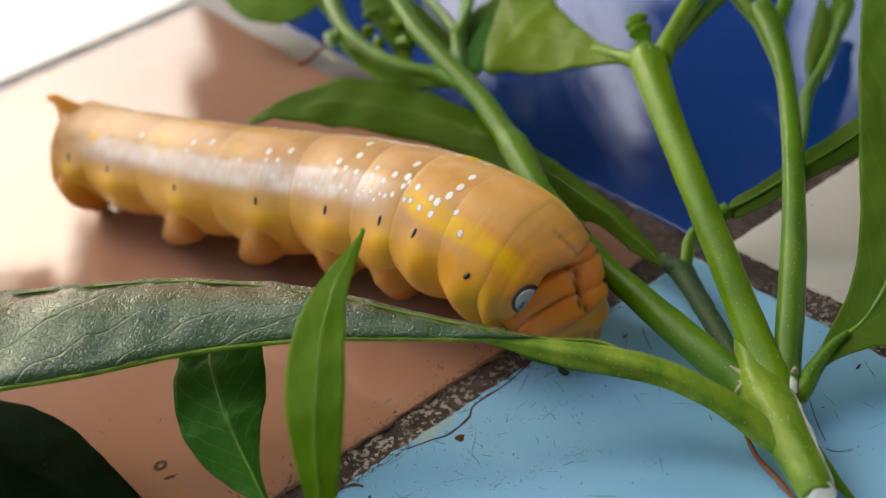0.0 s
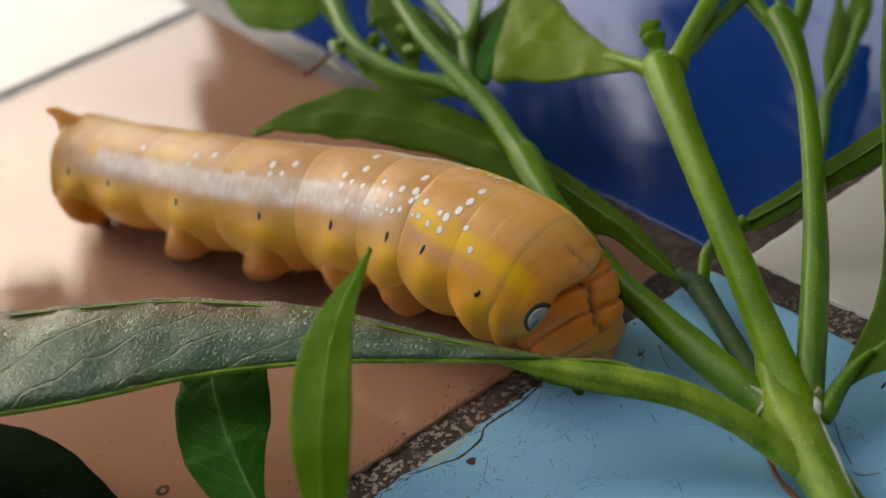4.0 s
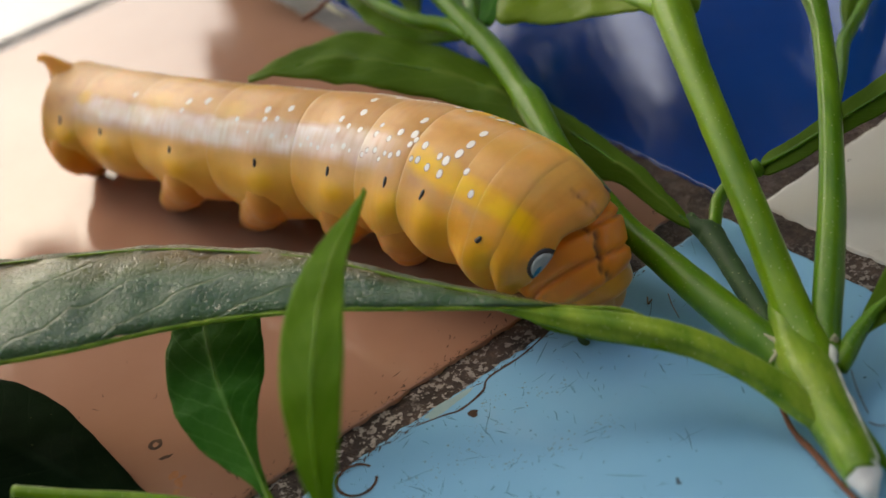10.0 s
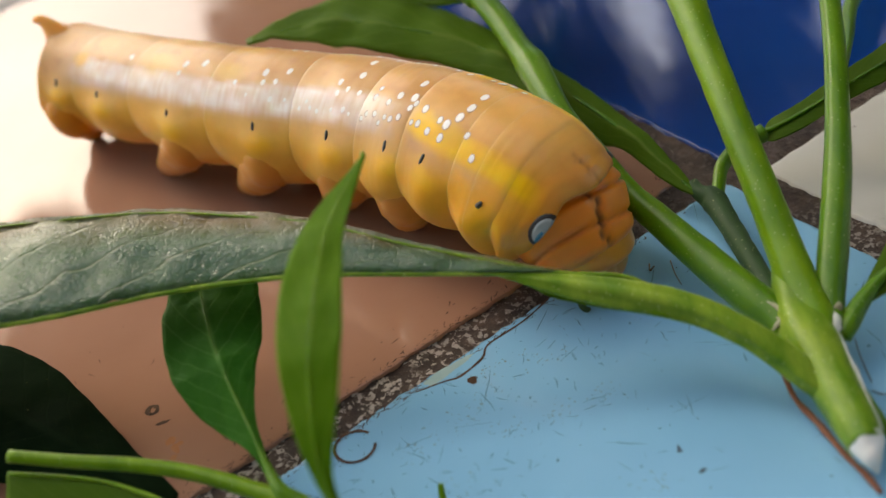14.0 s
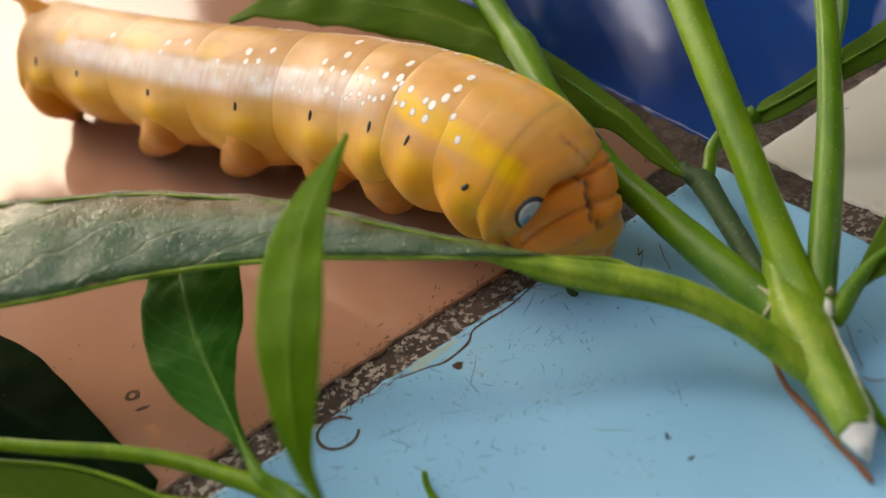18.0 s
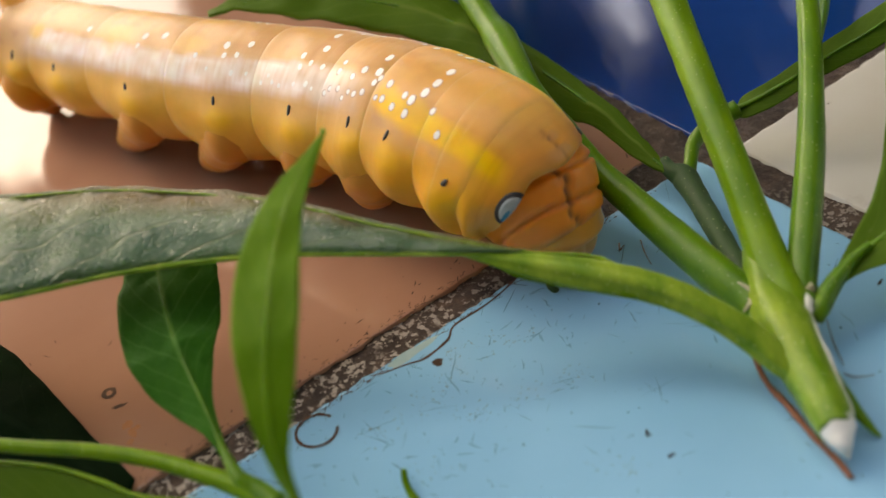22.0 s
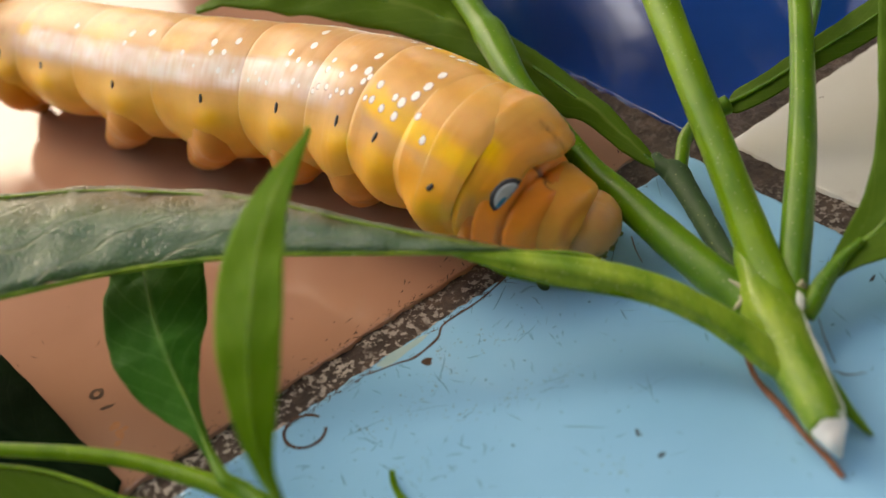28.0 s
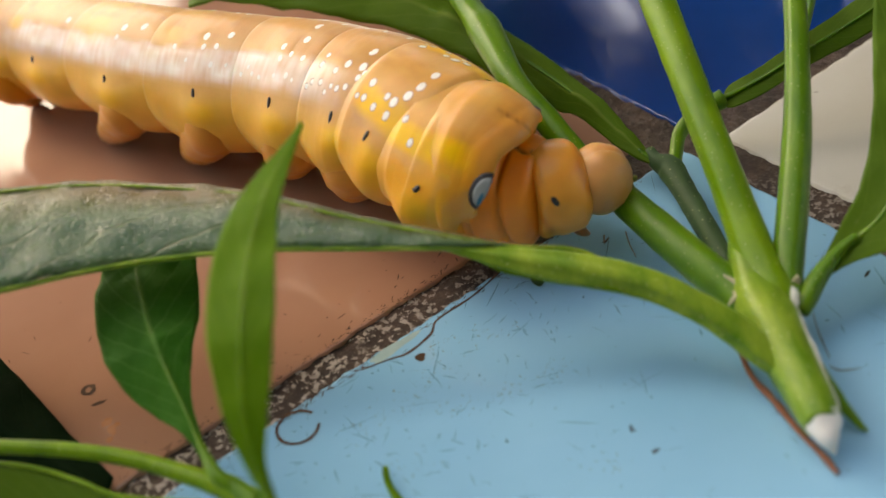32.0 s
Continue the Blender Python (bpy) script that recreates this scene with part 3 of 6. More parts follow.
def build_twig():
    twig = thing("leafy_twig", (23.8, -49.4, 0.0), "cut green twig with long leaves lying on the tiles", "twig")
    part("stem", tube([(23.83, -48.70, 2.40, 1.31), (23.85, -46.90, 2.50, 1.56), (23.63, -42.99, 2.70, 1.82), (23.35, -39.17, 3.00, 2.16), (23.29, -36.21, 3.40, 1.96), (23.30, -34.86, 3.90, 1.60), (23.36, -33.29, 4.40, 1.27), (23.32, -31.73, 4.90, 0.77)], 60, 28, ridge=0.012, rough=0.05), PETIOLE, twig, "thick pale green cut stem")
    s1 = part("branch", tube([(24.40, -39.75, 2.90, 1.19), (24.32, -37.21, 3.50, 1.68), (24.04, -34.14, 4.50, 1.57), (23.87, -30.27, 6.10, 1.46), (23.64, -26.10, 8.00, 1.39), (23.26, -16.32, 11.50, 1.42), (23.11, -8.18, 14.00, 1.53), (23.32, -1.89, 15.40, 1.82), (23.38, 0.11, 15.80, 1.67)], 70, 24, ridge=0.02, rough=0.03, seed=1), STEM, twig, "straight bright green speckled stem")
    part("stump", tube([(23.07, -0.66, 15.80, 0.80), (23.45, 1.2, 16.30, 0.85), (23.7, 2.6, 16.80, 0.95), (23.6, 4.0, 17.2, 1.15), (23.9, 5.0, 17.4, 0.95), (24.9, 5.3, 17.6, 0.35)], 40, 24, rough=0.7, flat=0.6, seed=5), YOUNG_LEAF, s1, "torn pale bud stump")
    part("shoot", tube([(24.73, -0.97, 15.60, 1.26), (26.29, 1.51, 16.30, 0.98), (29.06, 5.02, 17.30, 1.00), (32.62, 9.95, 18.30, 1.03)], 24, 16), STEM, s1)
    part("shoot", tube([(25.62, 0.74, 15.20, 0.69), (29.42, 4.37, 15.90, 0.71), (33.10, 7.60, 16.60, 0.78), (36.51, 10.65, 17.20, 0.79)], 24, 12), SHADE_STEM, s1)
    s2 = part("branch", tube([(22.39, -37.72, 3.00, 1.12), (21.55, -35.07, 3.20, 1.47), (19.67, -31.52, 3.70, 1.51), (16.12, -23.87, 4.60, 1.34)] + [(13.89, -19.60, 5.60, 1.14), (11.88, -15.38, 7.40, 1.16), (9.96, -10.83, 8.90, 1.19)] + [(8.68, -2.92, 9.80, 1.57), (8.00, -0.47, 10.30, 1.23), (6.41, 5.58, 11.50, 1.21), (3.72, 12.59, 13.00, 1.07), (1.08, 19.94, 14.30, 0.98), (-0.98, 29.67, 15.50, 0.96)], 100, 22, ridge=0.015, rough=0.04, seed=2), SHADE_STEM, twig, "green side stem with a swollen node")
    s3 = part("branch", tube([(25.39, -37.97, 3.40, 1.02), (25.76, -35.90, 4.00, 1.13), (27.41, -31.78, 5.80, 1.20), (29.75, -25.95, 8.30, 1.14), (31.66, -20.43, 10.30, 1.02), (33.90, -13.16, 12.20, 0.96), (35.96, -5.18, 13.70, 0.95), (36.74, 0.91, 15.00, 1.39), (36.82, 4.94, 15.70, 1.54)], 70, 20, ridge=0.02, rough=0.03, seed=3), SHADE_STEM, twig, "slender upright green stem")
    part("shoot", tube([(36.53, 1.00, 15.00, 0.81), (35.89, 4.88, 15.60, 0.83), (35.11, 11.20, 16.60, 0.92)], 16, 12), SHADE_STEM, s3)
    part("shoot", tube([(36.84, 0.86, 15.00, 0.81), (38.96, 4.16, 15.60, 0.83), (41.58, 8.80, 16.60, 0.85)], 16, 12), SHADE_STEM, s3)
    part("shoot", tube([(36.68, 3.26, 15.20, 0.59), (37.59, 6.03, 15.70, 0.54), (38.83, 10.15, 16.60, 0.55)], 16, 10), SHADE_STEM, s3)
    side = part("shoot", tube([(33.68, -15.13, 9.00, 0.37), (37.79, -6.21, 8.00, 0.46), (40.43, 0.66, 7.00, 0.72), (44.62, 7.51, 6.00, 0.69), (49.53, 16.24, 5.00, 0.73), (56.10, 28.76, 4.00, 0.79)], 30, 12), SHADE_STEM, s3)
    part("leaflet", blade([(40.85, 1.14, 7.00), (43.02, 8.61, 6.50), (46.08, 15.68, 6.00), (51.41, 26.93, 5.00)], [(40.95, 1.09, 7.00), (43.50, 7.81, 6.80), (46.86, 14.91, 6.20), (51.78, 26.75, 5.00)], [(41.17, 1.01, 7.00), (44.09, 6.95, 6.40), (48.28, 15.11, 5.80), (52.14, 26.58, 5.00)], 16, 4), BACK_LEAF, side)
    part("leaflet", blade([(47.57, 12.82, 5.60), (49.87, 20.43, 5.20), (52.93, 26.20, 5.00), (56.16, 31.87, 5.00)], [(47.68, 12.77, 5.60), (50.26, 18.20, 5.40), (53.64, 24.53, 5.20), (56.53, 31.68, 5.00)], [(47.79, 12.71, 5.60), (50.94, 16.74, 5.20), (54.71, 23.62, 5.00), (56.90, 31.50, 5.00)], 16, 4), BACK_LEAF, side)
    old = part("branch", tube([(22.60, -34.48, 2.60, 0.67), (22.45, -32.09, 2.50, 0.78), (22.11, -26.78, 2.30, 0.92), (21.73, -21.24, 2.20, 1.01), (21.44, -18.75, 2.30, 1.13), (20.52, -17.74, 2.60, 0.76), (20.11, -16.61, 2.90, 0.60)], 50, 20, rough=0.09, seed=4), OLD_STEM, twig, "dark green short side stem")
    part("petiole", tube([(21.48, -19.63, 2.40, 0.64), (22.38, -17.22, 2.80, 0.60), (23.29, -15.21, 3.20, 0.66), (25.21, -14.06, 4.00, 0.77), (27.58, -13.76, 4.80, 0.88)], 30, 14, seed=8), SHADE_STEM, old)

    # the long leaf behind the caterpillar
    add_leaf("leaf", twig, [(20.28, -17.80, 2.70), (19.30, -15.11, 3.60), (16.76, -9.52, 5.20), (13.39, -3.85, 6.80), (10.13, 0.74, 8.00), (6.16, 6.37, 9.00), (1.23, 12.32, 9.80), (-3.62, 15.69, 10.40), (-8.72, 17.24, 11.00), (-15.14, 13.03, 12.00), (-18.83, 9.20, 12.40)],
                    [(20.32, -18.05, 2.60), (18.94, -16.05, 3.40), (16.33, -11.30, 4.90), (13.10, -6.65, 6.40), (10.07, -2.84, 7.50), (6.14, 2.10, 8.60), (1.23, 6.36, 9.60), (-3.76, 9.10, 10.40), (-8.92, 11.04, 11.20), (-14.82, 10.25, 12.00), (-18.75, 8.66, 12.40)],
                    [(20.36, -18.30, 2.50), (18.35, -16.50, 2.90), (15.61, -11.48, 3.60), (12.35, -8.11, 4.60), (8.50, -3.73, 5.60), (4.99, -0.14, 7.00), (0.38, 3.24, 8.30), (-3.91, 5.21, 9.40), (-8.60, 6.45, 10.60), (-15.14, 8.58, 12.00), (-18.68, 8.00, 12.40)],
                    BACK_LEAF, "long olive-green leaf arching behind the caterpillar", SHADE_STEM, 0.28, 0.1, wave=0.5, seed=3)
    # the narrow leaf that runs behind the stems
    add_leaf("leaf", twig, [(27.55, -13.49, 4.90), (28.46, -12.73, 5.40), (30.87, -13.18, 6.80), (35.18, -12.74, 9.00), (40.73, -12.39, 11.80), (46.02, -11.20, 14.00)],
             [(27.47, -13.72, 4.80), (28.34, -14.02, 5.20), (30.78, -14.28, 6.40), (34.94, -14.21, 8.40), (40.18, -14.17, 11.00), (45.44, -12.89, 13.50)],
             [(27.39, -14.00, 4.60), (27.87, -14.97, 4.60), (30.43, -15.36, 5.60), (34.61, -15.18, 7.40), (39.75, -15.38, 9.80), (44.78, -14.51, 13.00)],
             BACK_LEAF, "narrow green leaf seen nearly edge-on", SHADE_STEM, 0.3, 0.1, seed=6)
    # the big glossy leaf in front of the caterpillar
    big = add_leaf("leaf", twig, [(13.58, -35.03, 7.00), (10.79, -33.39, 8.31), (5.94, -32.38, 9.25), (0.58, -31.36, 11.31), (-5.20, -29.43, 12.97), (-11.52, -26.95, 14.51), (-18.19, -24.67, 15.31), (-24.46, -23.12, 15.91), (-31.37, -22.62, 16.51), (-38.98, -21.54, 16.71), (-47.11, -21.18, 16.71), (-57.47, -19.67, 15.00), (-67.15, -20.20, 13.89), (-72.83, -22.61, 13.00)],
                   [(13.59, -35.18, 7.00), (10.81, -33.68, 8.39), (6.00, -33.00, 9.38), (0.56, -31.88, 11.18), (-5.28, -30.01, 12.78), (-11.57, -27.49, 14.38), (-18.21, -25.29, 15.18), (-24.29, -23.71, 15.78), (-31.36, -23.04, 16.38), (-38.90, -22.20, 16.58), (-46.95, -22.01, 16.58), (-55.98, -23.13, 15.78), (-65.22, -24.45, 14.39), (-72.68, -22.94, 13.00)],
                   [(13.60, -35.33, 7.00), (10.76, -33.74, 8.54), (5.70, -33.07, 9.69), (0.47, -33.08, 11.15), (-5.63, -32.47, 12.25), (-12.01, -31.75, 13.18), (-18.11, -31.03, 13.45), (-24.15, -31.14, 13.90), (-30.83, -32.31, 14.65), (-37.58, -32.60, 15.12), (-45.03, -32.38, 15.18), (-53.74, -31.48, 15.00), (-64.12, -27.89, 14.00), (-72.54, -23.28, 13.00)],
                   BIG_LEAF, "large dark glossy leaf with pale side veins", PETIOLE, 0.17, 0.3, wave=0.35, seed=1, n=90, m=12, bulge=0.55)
    part("petiole", tube([(1.13, -32.63, 10.60, 0.14), (4.43, -33.46, 9.60, 0.74), (7.73, -34.22, 8.60, 1.16), (11.68, -35.24, 7.60, 1.30), (15.47, -36.77, 6.60, 1.24), (18.56, -38.89, 5.40, 1.18), (20.73, -40.77, 4.20, 1.22), (21.91, -42.22, 3.40, 1.2), (23.0, -43.5, 2.8, 1.0), (23.6, -44.6, 2.5, 0.6)], 60, 30, ridge=0.10, rough=0.04, flat=0.75), PETIOLE, big, "pale green channelled leaf stalk")
    # the leaf at the edge of the view
    right = add_leaf("leaf", twig, [(26.81, -37.67, 3.90), (29.58, -34.41, 5.40), (32.14, -32.31, 7.40), (34.54, -28.39, 9.80), (36.81, -22.42, 12.80), (40.01, -13.66, 16.00), (44.38, -3.20, 19.00), (49.78, 7.09, 21.00)],
                     [(26.92, -37.87, 3.80), (29.99, -35.40, 5.00), (32.99, -34.51, 6.60), (36.21, -31.58, 9.00), (39.66, -24.72, 12.40), (43.10, -15.71, 16.40), (47.05, -5.37, 19.40), (50.57, 6.14, 21.20)],
                     [(26.95, -38.08, 3.60), (29.42, -36.57, 4.40), (32.12, -36.86, 5.20), (35.72, -37.58, 6.60), (41.83, -30.47, 11.00), (46.07, -20.17, 16.40), (49.25, -7.78, 20.00), (51.35, 5.19, 21.40)],
                     BACK_LEAF, "broad olive-green leaf standing beside the stems", SHADE_STEM, 0.35, -0.1, wave=0.5, seed=9)
    part("petiole", tube([(25.64, -38.86, 3.20, 0.74), (26.45, -38.14, 3.60, 0.79), (27.75, -36.86, 4.20, 0.70), (29.52, -35.63, 5.00, 0.47), (31.14, -35.07, 5.80, 0.28)], 24, 16), SHADE_STEM, right)
    # the leaf on top of the speckled stem
    top = add_leaf("leaf", twig, [(22.28, 0.47, 15.60), (20.83, 3.76, 15.40), (19.08, 8.42, 15.20), (17.78, 14.60, 15.00), (16.94, 22.63, 14.80), (16.0, 30.0, 14.60), (15.0, 37.2, 14.40)],
                   [(22.35, 0.32, 15.40), (20.42, 3.41, 15.00), (18.15, 7.20, 14.50), (15.48, 11.40, 14.00), (12.29, 15.59, 13.60), (12.4, 23.0, 13.40), (14.0, 34.0, 13.40)],
                   [(22.26, -0.01, 15.20), (20.14, 2.35, 14.40), (17.48, 4.41, 13.40), (14.13, 6.59, 12.60), (10.42, 9.07, 12.00), (7.6, 11.6, 12.2), (12.6, 27.0, 12.9)],
                   FRESH_LEAF, "fresh yellow-green leaf on a short stalk", STEM, 0.35, -0.25, wave=0.4, seed=12)
    part("petiole", tube([(23.26, -2.10, 15.20, 1.02), (22.12, 0.36, 15.30, 0.87), (20.89, 2.81, 15.00, 0.65), (19.09, 5.76, 14.60, 0.42)], 20, 14), STEM, top)
    # its folded half as a blade of its own, shade put into the darker green
    add_leaf("leaf", twig, [(5.71, 11.07, 12.5), (6.84, 16.76, 12.5), (9.44, 22.53, 12.5), (12.87, 27.87, 12.5), (16.29, 34.77, 12.5)],
             [(6.24, 9.98, 12.6), (8.16, 15.55, 12.6), (10.81, 20.92, 12.6), (13.78, 26.74, 12.6), (16.67, 33.84, 12.6)],
             [(6.86, 9.6, 12.4), (9.61, 14.05, 12.4), (12.08, 19.42, 12.4), (14.64, 25.87, 12.4), (17.15, 33.11, 12.4)], MID_LEAF, "shaded half of the folded fresh leaf, its shade put into dark green", None, wave=0.3, seed=21)
    # young growth on the rear stem
    fork = part("shoot", tube([(4.64, 8.03, 12.0, 0.75), (5.14, 13.03, 12.2, 0.8), (5.4, 17.28, 12.3, 0.75), (5.9, 21.0, 12.4, 0.95)], 24, 14), SHADE_STEM, s2)
    part("twiglet", tube([(5.79, 19.91, 12.6, 0.8), (4.93, 24.74, 12.6, 0.62), (3.75, 29.98, 12.6, 0.6), (2.62, 36.76, 12.6, 0.6)], 20, 12), SHADE_STEM, fork)
    part("twiglet", tube([(5.76, 19.29, 12.6, 0.8), (7.46, 24.2, 12.9, 0.62), (8.58, 29.56, 12.9, 0.6), (9.35, 35.45, 12.9, 0.6)], 20, 12), SHADE_STEM, fork)
    for k, (x, y) in enumerate(((-3.79, 30.19), (-4.57, 25.64), (-3.43, 22.0), (-0.9, 26.4), (-0.35, 20.6))):
        part("bud", lump((x, y, 12.4), (0.7, 1.3, 0.7), 14, 10, Matrix.Rotation(0.5 * k - 1, 3, "Z"), rough=0.4, seed=k), FRESH_LEAF if k % 2 else SHADE_STEM, s2, "small plump green bud")
    part("shoot", tube([(5.74, 7.25, 11.80, 0.86), (2.84, 11.86, 12.00, 0.82), (-0.74, 14.67, 12.20, 0.77), (-4.28, 19.48, 12.60, 0.79), (-7.22, 26.05, 13.20, 0.88), (-9.12, 36.64, 14.20, 1.00)], 40, 14), SHADE_STEM, s2)
    part("shoot", tube([(5.87, 7.28, 11.40, 0.68), (5.68, 14.29, 11.00, 0.64), (6.50, 23.35, 10.80, 0.61), (8.90, 38.59, 10.40, 0.66)], 24, 12), SHADE_STEM, s2)
    part("shoot", tube([(6.32, 21.86, 10.80, 0.54), (5.25, 26.32, 10.80, 0.62), (3.56, 33.89, 10.80, 0.64), (2.37, 40.84, 10.80, 0.67)], 20, 10), SHADE_STEM, s2)
    for mat, lab, a, m_, b in (
            (YOUNG_LEAF, "small yellow-green young leaf", [(3.88, 11.14, 11.00), (0.55, 17.55, 10.60), (-3.75, 23.72, 10.40), (-7.58, 31.35, 10.40), (-9.00, 36.26, 10.40)], [(3.83, 10.99, 10.80), (-0.04, 15.81, 10.00), (-4.19, 20.86, 9.80), (-7.60, 28.50, 10.20), (-9.02, 35.57, 10.40)], [(3.78, 10.85, 10.60), (-0.61, 14.37, 9.40), (-4.68, 19.29, 9.20), (-8.03, 27.12, 9.80), (-9.20, 34.62, 10.40)]),
            (BACK_LEAF, "small dark green young leaf", [(5.92, 9.32, 10.80), (3.66, 20.67, 11.20), (1.61, 27.08, 11.60), (-1.16, 36.08, 12.00)], [(6.05, 9.75, 10.40), (4.74, 19.15, 10.60), (3.00, 24.50, 11.00), (0.89, 35.12, 11.60)], [(6.31, 10.02, 10.20), (6.37, 18.90, 10.00), (4.78, 25.77, 10.40), (2.42, 32.65, 11.20)]),
            (BACK_LEAF, "small dark green young leaf", [(5.48, 14.91, 10.00), (5.24, 24.84, 9.60), (9.83, 33.19, 9.40), (17.23, 42.61, 9.40)], [(5.66, 14.26, 10.00), (8.36, 22.30, 9.40), (12.12, 29.13, 9.20), (17.44, 41.53, 9.40)], [(6.00, 13.84, 10.00), (10.58, 19.09, 9.00), (13.66, 25.54, 9.00), (17.98, 40.28, 9.40)]),
            (BACK_LEAF, "small dark green young leaf", [(-0.72, 16.13, 11.60), (-3.80, 27.83, 12.40), (-4.87, 32.50, 12.80), (-3.64, 40.00, 13.20)], [(-0.61, 15.94, 11.60), (-2.01, 25.07, 11.80), (-2.71, 31.52, 12.40), (-2.34, 39.35, 13.20)], [(-0.24, 15.63, 11.60), (0.53, 23.61, 11.20), (0.19, 30.64, 11.80), (-0.76, 38.57, 13.20)]),
            (YOUNG_LEAF, "small yellow-green young leaf", [(-5.55, 21.50, 12.40), (-8.56, 28.71, 13.00), (-10.44, 34.65, 13.40), (-10.15, 41.31, 14.00)], [(-5.44, 21.71, 12.20), (-7.98, 27.67, 12.60), (-9.10, 34.04, 13.00), (-9.04, 40.76, 14.00)], [(-5.19, 22.01, 12.00), (-6.40, 26.62, 12.00), (-7.17, 34.48, 12.40), (-7.94, 40.21, 14.00)]),
            (SHADE_STEM, "small dark green bud", [(-8.13, 27.07, 12.00), (-9.31, 28.31, 12.20), (-9.92, 26.50, 12.20), (-9.20, 24.39, 12.00)], [(-8.00, 26.70, 12.00), (-8.61, 26.77, 12.40), (-9.15, 25.42, 12.40), (-8.94, 23.96, 12.00)], [(-7.89, 26.01, 12.00), (-8.03, 26.07, 12.00), (-8.36, 24.64, 12.00), (-8.68, 23.54, 12.00)]),
            (YOUNG_LEAF, "yellow-green leaf far behind", [(-8.72, 54.89, 8.00), (-12.78, 46.36, 7.00), (-18.16, 47.85, 6.00), (-23.12, 53.36, 6.00), (-26.61, 63.94, 7.00)], [(-8.92, 54.66, 9.00), (-12.89, 49.90, 8.00), (-17.80, 51.19, 7.60), (-22.35, 55.33, 7.60), (-26.78, 65.97, 8.00)], [(-9.20, 55.92, 9.40), (-12.59, 54.42, 9.00), (-17.50, 56.84, 9.00), (-22.09, 59.11, 9.00), (-26.66, 65.68, 9.00)])):
        part("leaf", blade(a, m_, b, 24, 5, wave=0.4, seed=len(lab)), mat, twig, lab)
    # cut end, torn bark and the loose fibre
    part("cut_face", tube([(23.82, -48.29, 2.40, 1.28), (23.89, -48.87, 2.30, 1.16), (23.95, -49.47, 2.10, 0.82), (24.05, -49.86, 1.60, 0.45), (24.19, -50.08, 1.00, 0.15)], 24, 22, rough=0.25, seed=2), SAP, twig, "cut end crusted with dried white sap")
    part("torn_bark", tube([(25.0, -41.88, 2.90, 0.5), (25.29, -44.54, 2.40, 0.55), (25.93, -46.65, 1.60, 0.45), (26.69, -47.87, 0.70, 0.3), (27.13, -48.30, 0.30, 0.11)], 30, 10, rough=0.2, flat=0.5), SHADE_STEM, twig, "thin torn strip of bark")
    part("fibre", tube([(21.02, -39.17, 1.20, 0.17), (21.20, -41.80, 0.70, 0.24), (22.12, -44.63, 0.50, 0.28), (22.89, -47.63, 0.40, 0.23), (23.67, -49.80, 0.35, 0.26), (24.00, -51.20, 0.30, 0.22)], 40, 10, rough=0.3, flat=0.7), BARK, twig, "thin reddish brown fibre")
    part("margin", tube([(10.76, -33.79, 8.46, 0.11), (5.70, -33.12, 9.61, 0.15), (0.47, -33.13, 11.07, 0.15), (-5.63, -32.52, 12.17, 0.19), (-12.01, -31.80, 13.10, 0.18), (-18.11, -31.08, 13.37, 0.22), (-24.15, -31.19, 13.82, 0.22), (-30.83, -32.36, 14.57, 0.22), (-37.58, -32.65, 15.04, 0.22), (-45.03, -32.43, 15.10, 0.22)], 90, 8), PETIOLE, big, "bright green leaf margin")
    part("wing", blade([(2.12, -32.21, 9.90), (3.84, -32.45, 9.60), (6.12, -33.22, 9.10), (8.43, -34.25, 8.60), (10.99, -35.82, 7.90), (13.23, -37.45, 7.20)], [(2.19, -32.18, 9.80), (4.41, -33.40, 9.20), (6.54, -34.30, 8.80), (8.67, -35.01, 8.30), (11.10, -36.19, 7.70), (13.24, -37.40, 7.10)], [(2.30, -31.99, 9.50), (4.85, -34.14, 8.60), (6.95, -35.10, 8.10), (9.28, -35.86, 7.60), (11.39, -36.60, 7.20), (13.27, -37.42, 7.00)], 40, 5, 0.2, 0.15), YOUNG_LEAF, big, "leaf blade running down the stalk")
    part("sap_smear", tube([(25.14, -38.89, 4.2, 0.12), (25.15, -40.25, 4.04, 0.2), (25.17, -41.81, 3.87, 0.1), (25.16, -43.20, 3.71, 0.18), (25.15, -45.64, 3.48, 0.1), (25.09, -47.50, 3.27, 0.16), (24.95, -48.44, 3.13, 0.08)], 50, 8, rough=0.9, flat=0.5, seed=6), FUZZ, twig, "whitish dried sap along the stem")
    part("sap_smear", tube([(25.70, -35.76, 4.90, 0.21), (25.38, -37.22, 4.60, 0.33), (25.28, -38.51, 4.40, 0.41), (25.37, -39.23, 4.20, 0.20)], 30, 8, rough=0.9, flat=0.6, seed=3), FUZZ, twig, "whitish dried sap in the fork")
    part("sap_smear", tube([(20.86, -37.57, 3.90, 0.12), (21.39, -37.21, 4.10, 0.25), (21.78, -36.74, 4.30, 0.33), (21.78, -35.91, 4.40, 0.21), (21.18, -35.12, 4.60, 0.13)], 30, 8, rough=0.9, flat=0.6, seed=9), BUD, twig, "yellowish dried sap in the fork")
    for k, line in enumerate(([(16.32, -23.46, 0.40, 0.06), (16.07, -26.19, 1.40, 0.06), (16.00, -28.90, 2.40, 0.04)], [(14.53, -23.22, 0.30, 0.07), (14.28, -24.75, 0.90, 0.09), (14.67, -24.63, 1.20, 0.06)], [(26.86, -41.99, 0.20, 0.04), (27.44, -42.64, 0.30, 0.05), (28.83, -42.70, 0.20, 0.04)], [(26.83, -38.35, 2.20, 0.04), (26.66, -40.29, 1.80, 0.05), (26.86, -41.90, 1.00, 0.04)])):
